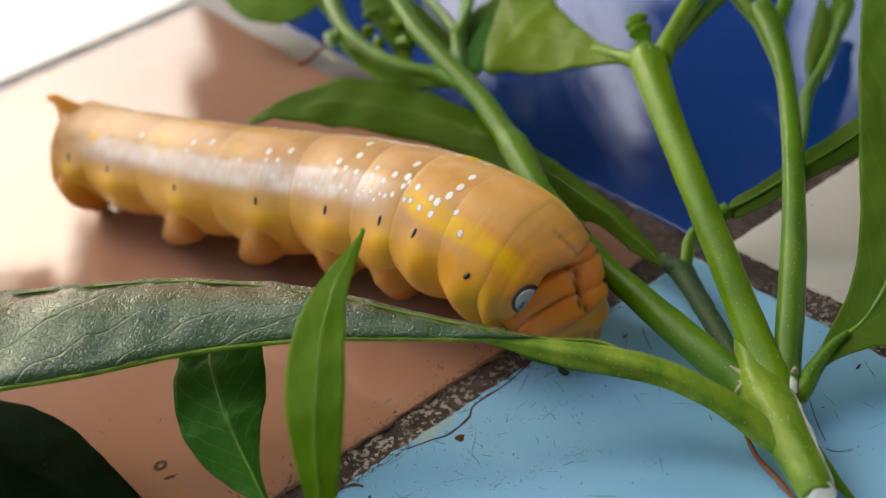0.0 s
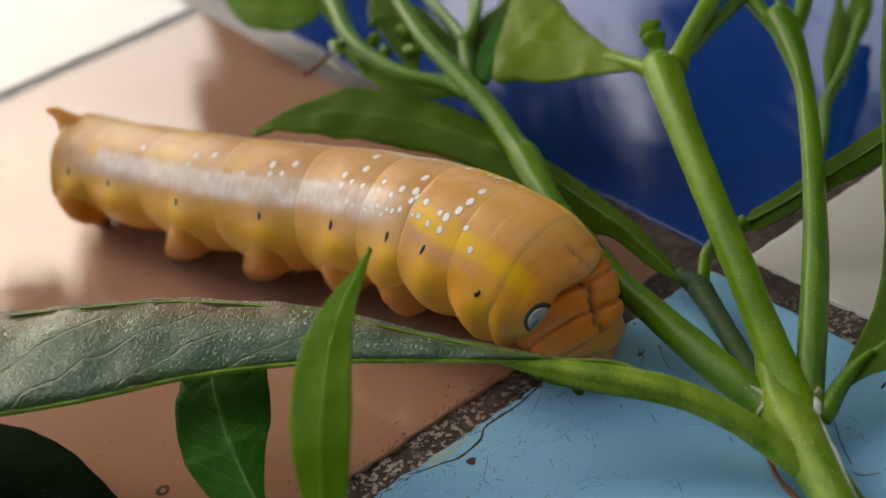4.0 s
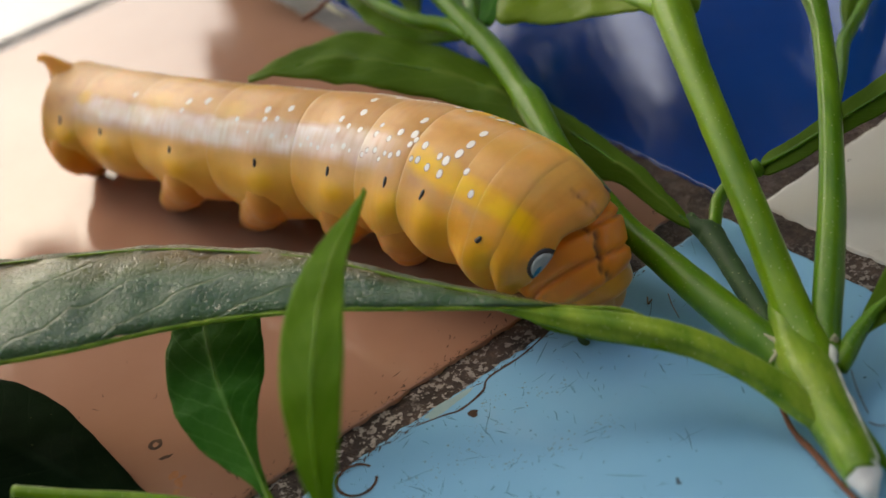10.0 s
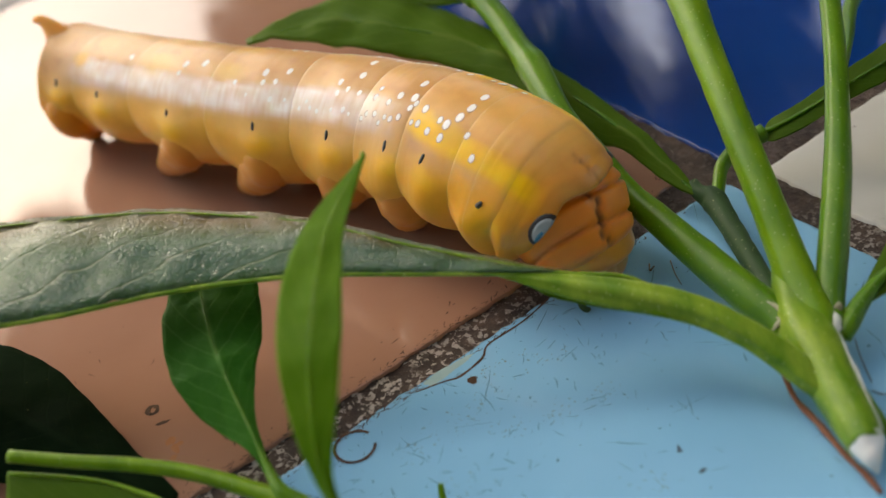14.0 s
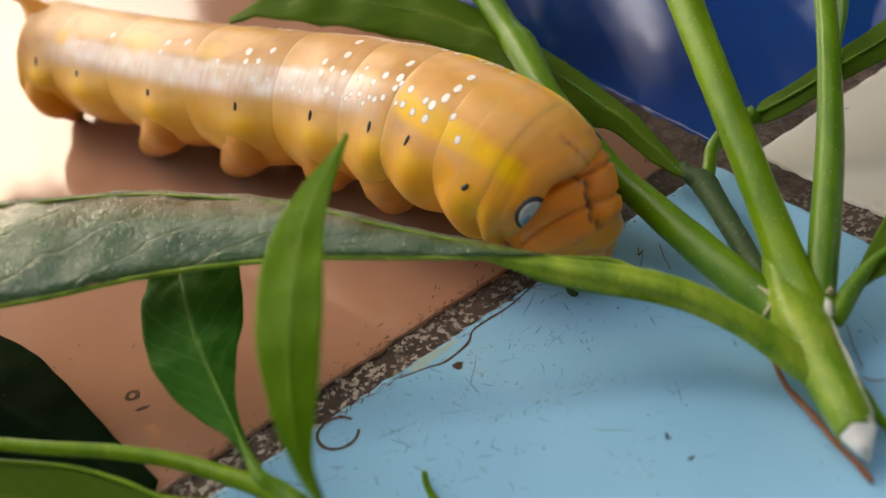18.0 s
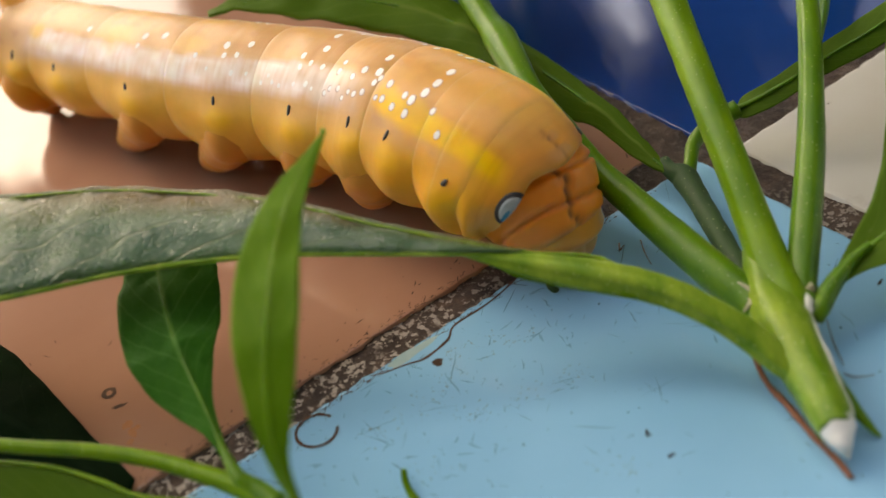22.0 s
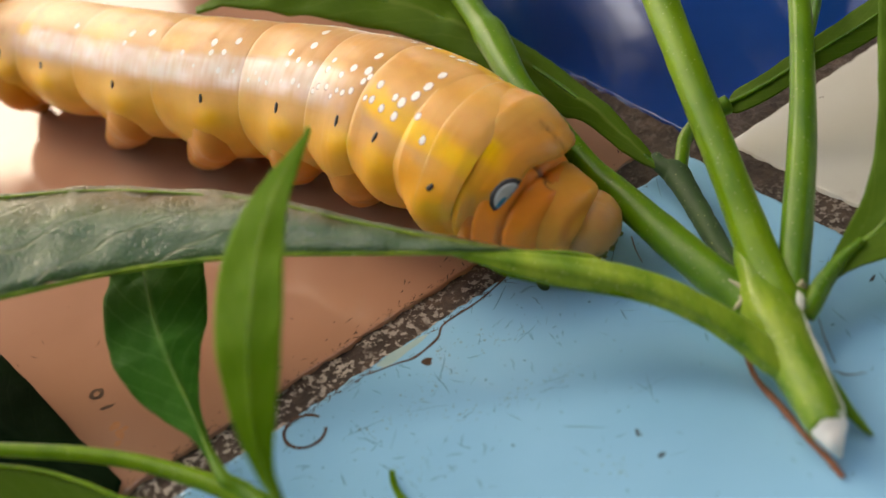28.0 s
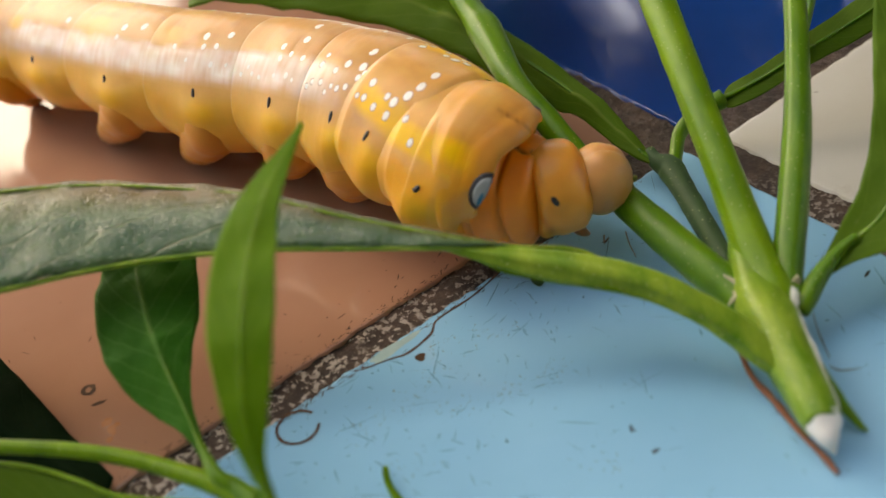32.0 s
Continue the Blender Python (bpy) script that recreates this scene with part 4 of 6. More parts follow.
        part("hair", tube(line, 16, 6, rough=0.3, seed=k), HAIR, twig, "fine dry fibre")
    for k, line in enumerate(([(-13.45, 23.05, 11.00, 0.20), (-12.19, 23.22, 11.40, 0.34), (-11.06, 23.45, 11.80, 0.27), (-9.91, 24.60, 12.20, 0.20)], [(-9.70, 24.51, 12.20, 0.27), (-8.78, 25.89, 12.40, 0.41), (-7.99, 27.35, 12.60, 0.27)], [(-8.49, 20.53, 11.50, 0.20), (-9.31, 21.58, 11.90, 0.27), (-10.18, 23.07, 12.10, 0.20)])):
        part("withered_bud", tube(line, 18, 8, rough=0.6, seed=k), BUD if k else BARK, s2, "shrivelled brownish bud")
    for k, (x, y, z) in enumerate(((22.6, -0.9, 17.0), (23.5, -1.3, 17.2), (24.4, -0.7, 17.0), (24.9, 0.2, 16.7))):
        part("sap_bead", lump((x, y, z), (0.28, 0.2, 0.16), 10, 8, rough=0.7, seed=k), SAP, s1, "small bead of white sap")
    part("axil_bud", lump((21.63, -36.69, 3.90), (0.45, 0.35, 0.4), 12, 8, rough=0.7), BUD, twig, "small yellowish bud scar")
    part("axil_bud", lump((25.91, -37.16, 4.40), (0.4, 0.35, 0.5), 12, 8, rough=0.7, seed=4), BUD, twig, "small whitish bud scar")
    return twig


build_twig()


def build_front_twig():
    twig = thing("leafy_twig", (-18.45, -40.87, 0.00), "second green twig with slender leaves near the lens", "twig")
    part("stem", tube([(-36.47, -39.24, 8.00, 0.48), (-31.74, -40.26, 7.20, 0.51), (-27.07, -41.11, 6.40, 0.55), (-22.76, -42.41, 5.70, 0.59), (-18.85, -44.32, 5.10, 0.66), (-16.19, -45.87, 4.60, 0.76), (-13.63, -47.90, 4.00, 0.75), (-10.43, -51.20, 3.40, 0.70)], 60, 18, ridge=0.03), STEM, twig, "pale green slender stem")
    slim = add_leaf("leaf", twig, [(-10.93, -54.51, 10.50), (-11.60, -53.78, 12.60), (-12.26, -52.60, 14.40), (-12.94, -50.29, 16.90), (-13.20, -47.12, 19.10), (-12.97, -44.22, 20.30), (-12.10, -40.23, 21.10), (-10.28, -36.29, 21.80), (-7.99, -33.41, 22.20), (-6.23, -30.94, 22.40)],
                    [(-10.83, -54.53, 10.50), (-11.24, -53.94, 12.70), (-11.66, -52.62, 14.50), (-11.63, -50.64, 17.00), (-11.18, -47.79, 19.20), (-10.67, -45.02, 20.40), (-10.02, -41.11, 21.20), (-8.95, -37.33, 21.80), (-7.54, -34.02, 22.20), (-6.19, -30.88, 22.40)],
                    [(-10.66, -54.57, 10.50), (-10.79, -53.98, 12.60), (-10.92, -52.73, 14.40), (-10.12, -50.96, 16.90), (-9.25, -48.24, 19.10), (-8.74, -45.49, 20.30), (-8.45, -41.49, 21.10), (-8.07, -38.26, 21.70), (-7.17, -34.96, 22.10), (-6.15, -30.96, 22.40)],
                    YOUNG_LEAF, "slender bright green lance-shaped leaf", STEM, 0.12, 0.16, wave=0.25, seed=2)
    part("petiole", tube([(-10.43, -51.20, 3.40, 0.59), (-10.78, -53.19, 7.50, 0.45), (-10.85, -54.37, 10.40, 0.40), (-11.17, -53.99, 12.20, 0.33), (-11.45, -53.27, 13.40, 0.20)], 24, 12), STEM, slim)
    low = add_leaf("leaf", twig, [(-16.93, -45.31, 5.60), (-17.69, -43.68, 6.40), (-19.18, -41.60, 7.00), (-22.1, -38.75, 7.40), (-24.0, -35.9, 8.20), (-25.05, -31.8, 9.20), (-24.8, -27.65, 10.20), (-23.67, -23.84, 10.80), (-21.99, -21.18, 11.00)],
                   [(-16.81, -45.34, 5.60), (-17.66, -42.74, 6.60), (-18.59, -40.07, 7.60), (-19.73, -36.92, 8.40), (-20.77, -33.64, 9.20), (-21.55, -30.14, 9.90), (-22.09, -26.61, 10.40), (-22.19, -23.61, 10.80), (-21.91, -21.06, 11.00)],
                   [(-16.62, -45.39, 5.60), (-17.44, -42.39, 6.60), (-18.08, -39.22, 7.40), (-17.99, -35.69, 7.80), (-17.52, -32.24, 8.40), (-17.36, -29.13, 9.00), (-17.78, -25.91, 9.80), (-19.45, -23.53, 10.60), (-21.83, -20.94, 11.00)],
                   MID_LEAF, "green leaf with pale midrib under the big leaf", SHADE_STEM, 0.12, 0.1, wave=0.5, seed=5)
    part("petiole", tube([(-14.10, -47.48, 4.40, 0.83), (-15.52, -46.08, 4.90, 0.68), (-16.53, -45.38, 5.50, 0.53), (-17.21, -43.98, 6.00, 0.38), (-17.89, -42.17, 6.60, 0.23)], 24, 14), SHADE_STEM, low)
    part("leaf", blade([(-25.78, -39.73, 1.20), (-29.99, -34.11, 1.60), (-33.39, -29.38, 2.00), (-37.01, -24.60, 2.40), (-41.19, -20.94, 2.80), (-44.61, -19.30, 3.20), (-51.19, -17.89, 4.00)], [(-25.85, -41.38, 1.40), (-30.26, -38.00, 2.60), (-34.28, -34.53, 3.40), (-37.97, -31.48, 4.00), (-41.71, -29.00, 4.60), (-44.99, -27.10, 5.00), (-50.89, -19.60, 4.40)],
                       [(-26.26, -42.16, 1.40), (-31.64, -40.17, 2.00), (-36.52, -38.10, 2.40), (-41.56, -35.51, 3.00), (-44.99, -32.42, 3.40), (-47.67, -28.73, 3.80), (-51.07, -20.69, 4.00)], wave=0.3), SHADED_LEAF, twig, "leaf lying in the shade, its shade put into the near-black colour")
    under = add_leaf("leaf", twig, [(-15.23, -47.36, 3.80), (-19.03, -46.49, 4.20), (-23.31, -45.02, 4.60), (-26.46, -43.23, 5.20), (-29.33, -41.67, 5.60), (-32.15, -40.77, 6.00), (-37.14, -39.46, 6.40)], [(-15.39, -47.34, 3.20), (-19.32, -46.86, 3.20), (-23.62, -46.20, 3.40), (-26.77, -45.02, 3.80), (-29.57, -43.81, 4.20), (-32.35, -43.04, 4.60), (-37.17, -41.46, 5.40)],
                     [(-15.62, -47.17, 2.40), (-19.72, -47.40, 1.80), (-24.16, -47.14, 1.60), (-27.36, -46.29, 1.80), (-30.16, -45.19, 2.20), (-32.96, -44.33, 2.60), (-37.79, -42.78, 3.40)], BACK_LEAF, "dull green leaf below the pale stem", SHADE_STEM, 0.2, 0.1, seed=8)
    part("rim", tube([(-16.23, -46.86, 4.40, 0.15), (-23.21, -45.04, 4.90, 0.19), (-26.34, -43.35, 5.50, 0.19), (-29.19, -41.85, 5.90, 0.16), (-32.00, -40.95, 6.30, 0.16), (-36.97, -39.64, 6.70, 0.16)], 40, 8), STEM, under, "pale leaf margin")
    sprout = thing("plant_scrap", (-5.78, -44.05, 0.00), "tiny curled green scrap of leaf on the tile", "plant scrap")
    part("blade", tube([(-5.72, -43.63, 1.00, 0.20), (-5.75, -44.36, 0.70, 0.24), (-5.56, -45.18, 0.40, 0.28), (-5.12, -46.36, 0.30, 0.35), (-4.72, -48.02, 0.30, 0.23)], 24, 10, flat=0.5, rough=0.2), YOUNG_LEAF, sprout)


build_front_twig()


# Caterpillar
AXIS = [(-43.85, 21.77, 7.00), (-43.22, 21.26, 7.00), (-40.25, 19.27, 7.20), (-36.39, 16.39, 7.50), (-29.01, 10.12, 8.10), (-22.18, 4.17, 8.60), (-15.91, -0.47, 8.80), (-10.00, -4.49, 8.90), (-4.45, -9.41, 9.20), (0.67, -14.60, 9.50), (4.40, -18.91, 9.40), (6.98, -21.88, 8.60), (8.84, -23.60, 7.10), (10.20, -24.46, 5.20), (11.05, -24.98, 3.20)]
GIRTH = [5.2, 6.0, 6.15, 5.61, 5.65, 5.98, 6.22, 6.46, 6.85, 7.1, 6.85, 6.5, 5.75, 4.6, 3.2]
BODY = glide([(*p, r) for p, r in zip(AXIS, GIRTH)], 800)
ARC = np.r_[0, np.cumsum(np.linalg.norm(np.diff(BODY[:, :3], axis=0), axis=1))]
JOINTS = (3.5, 5.4, 11.0, 20.2, 31.2, 41.5, 50.6, 56.4, 62.3, 64.4, 66.5, 69.3)
LAST = len(JOINTS) - 2
FOOT = (-43.0, 20.0, 0.0)


def body_frame(s):
    """Centre, forward, side (towards the lens) and up of the body at s mm from the tail."""
    p = np.array([np.interp(s, ARC, BODY[:, k]) for k in range(4)])
    q = np.array([np.interp(s + 0.6, ARC, BODY[:, k]) - np.interp(s - 0.6, ARC, BODY[:, k]) for k in range(3)])
    if np.linalg.norm(q) < 1e-6:
        q = BODY[1, :3] - BODY[0, :3]
    f = Vector(q).normalized()
    side = f.cross(Vector((0, 0, 1))).normalized()
    return Vector(p[:3]), f, side, side.cross(f), p[3]


def segment_of(s):
    for k in range(len(JOINTS) - 1):
        if s < JOINTS[k + 1]:
            return k, (s - JOINTS[k]) / (JOINTS[k + 1] - JOINTS[k])
    return len(JOINTS) - 2, 1.0


def skin_radius(s, a, inside=None):
    """Radius at s and angle a from the back (0) over the side (90) to the belly (180)."""
    k, x = inside if inside is not None else segment_of(s)
    r = body_frame(s)[4]
    belly = max(0.0, -math.cos(a))
    low = math.sin(min(max((abs(a) - 1.2) / 1.6, 0), 1) * math.pi)
    xx = min(max(x, 0.0), 1.0) if k not in (8, 9) else min(max((s - JOINTS[8]) / (JOINTS[10] - JOINTS[8]), 0.0), 1.0)
    swell = math.sin(math.pi * (0.06 + 0.88 * xx))
    r *= 0.985 + (0.02 if k < 7 else 0.012) * swell ** 0.6 + 0.19 * low * (swell - 0.4) + 0.003 * (1 - xx) ** 9
    r *= 1 - 0.03 * belly - 0.14 * soft(s, 40, 52) * (1 - soft(s, 62, 66)) * soft(abs(a), 1.5, 2.3)
    folds = 7 if k < 8 else (5 if k == LAST else 3)
    ring = abs(math.sin(math.pi * folds * x))
    r *= 1 + ((0.0022 if k < 7 else 0.0008) + (0.0012 if k < LAST else 0.004) * math.exp(-((s - 66.8) / 2.2) ** 2) * (1 - soft(abs(a), 0.9, 1.6)) + 0.002 * noise.noise(Vector((s * 0.3, a, 0)))) * (ring ** 0.6 - 0.6) * (0.5 + 0.5 * max(0.0, math.cos(a) + 0.4))
    for h, e in zip(HOLES, HOLE_ANGLES):
        r += 0.32 * math.exp(-((s - h - 0.3) / 2.1) ** 2 - ((math.degrees(abs(a)) - e - 14) / 16) ** 2)
    if k == LAST:
        r *= 0.985 - 0.035 * soft(x, 0.0, 0.7)
    if k == 0:
        r *= 0.25 + 0.75 * math.sqrt(max(0.0, 1 - (1 - min(1.0, (s - JOINTS[0]) / 2.6)) ** 2))
    return r


def on_skin(s, a, lift=0.0, inside=None):
    c, f, side, up, _ = body_frame(s)
    d = side * math.sin(a) + up * math.cos(a)
    r = skin_radius(s, a, inside)
    r *= 1 + 0.012 * noise.noise((c + d * r) * 0.35)
    return c + d * (r + lift), d, f


def soft(x, lo, hi):
    t = min(max((x - lo) / (hi - lo), 0.0), 1.0)
    return t * t * (3 - 2 * t)


def mixed(a, b, t):
    return tuple(x + (y - x) * t for x, y in zip(a, b))


def marking(s, a, x, k):
    """Colour of the skin at s mm from the tail and a degrees from the back."""
    n1 = noise.noise(Vector((s * 0.22, a * 0.035, 3.0)))
    n2 = noise.noise(Vector((s * 0.6, a * 0.09, 9.0)))
    n3 = noise.noise(Vector((s * 2.6, a * 0.05, 1.0)))
    back, flank, belly = (0.64, 0.37, 0.13), (0.86, 0.50, 0.075), (0.68, 0.28, 0.065)
    c = mixed(back, flank, soft(a, 45 + 8 * n1, 80))
    c = mixed(c, (0.70, 0.38, 0.03), 0.6 * soft(n1, 0.0, 0.45) * soft(a, 20, 60))
    c = mixed(c, (0.46, 0.22, 0.07), 0.4 * soft(n2, 0.1, 0.5) * (1 - soft(a, 40, 70)))
    c = mixed(c, belly, soft(a, 108, 146))
    front = soft(s, 52, 66)
    c = mixed(c, (0.94, 0.44, 0.026), 0.75 * front * soft(a, 5, 45))
    c = mixed(c, (0.82, 0.46, 0.10), 0.7 * front * (1 - soft(a, 5, 45)))
    # pale milky band along the flank with some sheen painted in, streaked across, and its yellow continuation
    mid = 43 - 7 * soft(s, 30, 52)
    band = soft(a, mid - 16 + 4 * n2, mid - 8 + 4 * n2) * (1 - soft(a, mid + 6 + 4 * n2, mid + 20))
    band *= soft(s, 8.0, 15.0) * (1 - soft(s, 50.0, 57.0))
    c = mixed(c, (0.94, 0.90, 0.87), band * min(0.97, max(0.3, 0.78 + 0.4 * n2 + 0.4 * n3)))
    c = mixed(c, (0.50, 0.36, 0.30), 0.45 * soft(a, mid + 4, mid + 12) * (1 - soft(a, mid + 14, mid + 26)) * soft(s, 8, 13) * (1 - soft(s, 18, 30)))
    mid = 31 + 0.9 * max(0.0, s - 54) + 3 * n1
    yellow = soft(a, mid - 10, mid - 2) * (1 - soft(a, mid + 6, mid + 16)) * soft(s, 56, 58) * (1 - soft(s, 68, 70))
    yellow *= 0.75 + 0.25 * soft(n2, -0.4, 0.2)
    c = mixed(c, (0.56, 0.38, 0.25), 0.35 * soft(a, mid + 8, mid + 14) * (1 - soft(a, mid + 16, mid + 28)) * soft(s, 48, 51) * (1 - soft(s, 62, 68)) * soft(n2, -0.4, 0.2))
    c = mixed(c, (0.98, 0.61, 0.008), yellow)
    tail = (1 - soft(s, 1.0, 9.0)) * soft(a, 30, 60)
    c = mixed(c, (0.74, 0.34, 0.015), 0.8 * tail)
    # yellow patches on the back and low in front of every breathing hole
    for h, e, w in ((11.6, 33.0, 1.3), (15.6, 81.0, 1.2), (57.8, 30.0, 1.0), (61.0, 34.0, 1.2)):
        d = math.hypot((s - h) / w, (a - e) / (7 * w))
        c = mixed(c, (0.84, 0.50, 0.02), 0.75 * (1 - soft(d, 0.4, 1.3)))
    for h, e, w in ((23.4, 24.0, 2.4), (33.0, 20.0, 2.0)):
        c = mixed(c, (0.70, 0.46, 0.07), 0.55 * (1 - soft(math.hypot((s - h) / w, (a - e) / (6 * w)), 0.2, 1.4)))
    for h, e in zip(HOLES, HOLE_ANGLES):
        d = math.hypot((s - h - 0.5) / 1.7, (a - e - 13) / 10) + 0.3 * n2
        c = mixed(c, (0.92, 0.54, 0.02), 0.75 * (1 - soft(d, 0.4, 1.2)))
    dim = 0.2 * soft(x, 0.25, 0.95) * (1 - soft(a, 30, 46)) * soft(s, 4, 10) * (1 - soft(s, 58, 64))
    c = mixed(c, (0.40, 0.20, 0.06), dim * 1.5)
    # joints between the segments
    edge = min(x, 1 - x) * (JOINTS[k + 1] - JOINTS[k])
    c = mixed(c, mixed(c, (0.74, 0.50, 0.26), 0.3), (1 - soft(edge, 0.02, 0.2)) * 0.4 * (1 - soft(a, 100, 140)))
    return c


HOLES = (8.5, 15.3, 26.6, 37.2, 47.2, 54.8, 59.3, 65.3)
HOLE_ANGLES = (63.0, 68.7, 70.2, 66.8, 61.9, 57.8, 57.9, 71.2)


def paint(bm, colors):
    layer = bm.loops.layers.float_color.new("marking")
    for f in bm.faces:
        for loop in f.loops:
            loop[layer] = (*colors[loop.vert], 1.0)


def ring_skin(k):
    """One body segment: a ring of skin that tucks under its neighbour at both ends."""
    s0, s1 = JOINTS[k], JOINTS[k + 1]
    length = s1 - s0
    bm = bmesh.new()
    around = 96
    m = max(18, int(length * 5))
    xs = [i / m for i in range(m + 1)]
    rings, colors, place = [], {}, {}
    ends = [(-0.02 / length, 0.93), (-0.06 / length, 0.985)], [(1 + 0.25 / length, 0.990), (1 + 0.6 / length, 0.965)]
    if k > 5:
        ends = [(-2.2 / length, 0.88), (-1.2 / length, 0.95), (-0.5 / length, 0.98), (-0.06 / length, 0.993)], ends[1]
    if k == LAST:
        ends = ends[0], [(1 + 0.35 / length, 0.985), (1 + 0.62 / length, 0.955), (1 + 0.75 / length, 0.91), (1 + 0.6 / length, 0.86), (1.0, 0.8), (1 - 0.9 / length, 0.72)]
    rows = [(x, q) for x, q in ends[0]] + [(x, 1.0) for x in xs] + [(x, q) for x, q in ends[1]]
    for x, q in rows:
        s = s0 + x * length
        if k == 0 and x < 0:
            s = s0
        c, f, side, up, _ = body_frame(max(s, JOINTS[0]))
        ring = []
        for j in range(around):
            a = 2 * math.pi * j / around
            t = a if a <= math.pi else a - 2 * math.pi
            r = skin_radius(max(s, JOINTS[0]), t, (k, min(max(x, 0.0), 1.0))) * q
            if k == 0 and x < 0:
                r *= 0.5 if q > 0.95 else 0.02
            wob = 1 + 0.012 * noise.noise((c + (side * math.sin(a) + up * math.cos(a)) * r) * 0.35)
            lean = max(-0.35 - 0.85 * (1 - math.cos(a)) - 0.35 * math.sin(a), -0.75) * soft(x, 0.1, 1.0) if k == LAST else 0.0
            if k == LAST:
                lean += 0.4 * min(max(x, 0.0), 1.0) ** 2 * noise.noise(Vector((math.cos(a) * 1.8, math.sin(a) * 1.8, 4.0)))
                last = soft(x, 0.55, 1.0)
                r *= 1 - 0.02 * last * max(0.0, math.sin(9.5 * x + 1.4 * math.sin(2.0 * a))) ** 3 - 0.03 * soft(x, 0.45, 0.8) * math.exp(-((t - 0.03 * math.sin(20 * x)) / 0.06) ** 2)
            if lean:
                c, f, side, up, _ = body_frame(s + lean)
                r *= body_frame(s + lean)[4] / body_frame(s)[4]
            v = bm.verts.new(c + (side * math.sin(a) + up * math.cos(a)) * r * wob - (f * 0.08 if k == 0 and x < 0 else Vector()))
            place[v] = (s, 6.0 * math.cos(a) + 2.0 * math.sin(a))
            colors[v] = marking(s, abs(math.degrees(t)), min(max(x, 0.0), 1.0), k)
            # crease shade put into the colour: dark cleft line and browner rim
            if k == LAST:
                colors[v] = mixed(colors[v], (0.10, 0.03, 0.006), 0.9 * soft(x, 0.5, 0.75) * math.exp(-((t - 0.03 * math.sin(20 * x)) / 0.03) ** 2))
                colors[v] = mixed(colors[v], (0.66, 0.24, 0.02), 0.5 * soft(x, 0.2, 1.0))
            # fold valleys are coloured darker to stand for their shade
            if k == LAST:
                fold = (1 - abs(math.sin(math.pi * 5 * min(max(x, 0.0), 1.0)))) ** 5 * math.exp(-((s - 67) / 2.6) ** 2) * (1 - soft(abs(t), 0.9, 1.6))
                colors[v] = mixed(colors[v], (0.44, 0.16, 0.02), 0.2 * fold)
            ring.append(v)
        rings.append(ring)
    for a, b in zip(rings, rings[1:]):
        for j in range(around):
            bm.faces.new((a[j], b[j], b[(j + 1) % around], a[(j + 1) % around]))
    paint(bm, colors)
    layer = bm.loops.layers.uv.new("UVMap")
    for face in bm.faces:
        for loop in face.loops:
            loop[layer].uv = place[loop.vert]
    bmesh.ops.recalc_face_normals(bm, faces=bm.faces)
    return bm


def skin_disc(s, a, along, across, lift, bm=None, n=14, turn=0.0, dome=0.05, inside=None):
    """A small domed oval lying on the skin."""
    bm = bm or bmesh.new()
    c, d, f = on_skin(s, a, 0.0, inside)
    g = f.cross(d).normalized()
    e, h = f * math.cos(turn) + g * math.sin(turn), g * math.cos(turn) - f * math.sin(turn)
    low = [bm.verts.new(c - d * 0.05 + e * along * 1.05 * math.cos(q) + h * across * 1.05 * math.sin(q)) for q in (2 * math.pi * i / n for i in range(n))]
    ring = [bm.verts.new(c + d * lift + e * along * math.cos(q) + h * across * math.sin(q)) for q in (2 * math.pi * i / n for i in range(n))]
    top = bm.verts.new(c + d * (lift + dome))
    for i in range(n):
        bm.faces.new((low[i], low[(i + 1) % n], ring[(i + 1) % n], ring[i]))
        bm.faces.new((ring[i], ring[(i + 1) % n], top))
    bmesh.ops.recalc_face_normals(bm, faces=bm.faces)
    return bm


def skin_patch(s, a, along, across, lift, dome, turn=0.0, n=32, front=1.0):
    """A thin oval film that follows the skin; a in degrees from the back, sizes in mm."""
    bm = bmesh.new()
    r = body_frame(s)[4]
    rows = []
    for k, q in enumerate((1.0, 0.85, 0.6, 0.3)):
        row = []
        for i in range(n):
            w = 2 * math.pi * i / n
            x, y = along * q * math.cos(w) * (front if math.cos(w) > 0 else 1.0), across * q * math.sin(w)
            u, v = x * math.cos(turn) - y * math.sin(turn), x * math.sin(turn) + y * math.cos(turn)
            up = -0.06 if k == 0 else lift + dome * (1 - q * q)
            row.append(bm.verts.new(on_skin(s + u, radians(a) + v / r, up, (LAST, 0.8))[0]))
        rows.append(row)
    for k in range(3):
        for i in range(n):
            bm.faces.new((rows[k][i], rows[k][(i + 1) % n], rows[k + 1][(i + 1) % n], rows[k + 1][i]))
    bm.faces.new(rows[3])
    bmesh.ops.recalc_face_normals(bm, faces=bm.faces)
    return bm


def proleg(s, near, foot):
    """A soft conical proleg, steep behind, that reaches from the flank to its foot on the floor."""
    sign = 1 if near else -1
    p0, _, f = on_skin(s + 1.6, sign * radians(94), -3.4)
    p1, _, _ = on_skin(s + 1.2, sign * radians(113), -2.0)
    foot = Vector(foot)
    mid = p1 * 0.42 + foot * 0.58 + Vector((0, 0, 0.4))
    return [(*p0, 2.6), (*p1, 2.85), (*mid, 2.05), (foot.x, foot.y, 1.25, 1.2), (foot.x - f.x * 0.15, foot.y - f.y * 0.15, 0.6, 0.95), (foot.x - f.x * 0.2, foot.y - f.y * 0.2, 0.3, 0.7)]


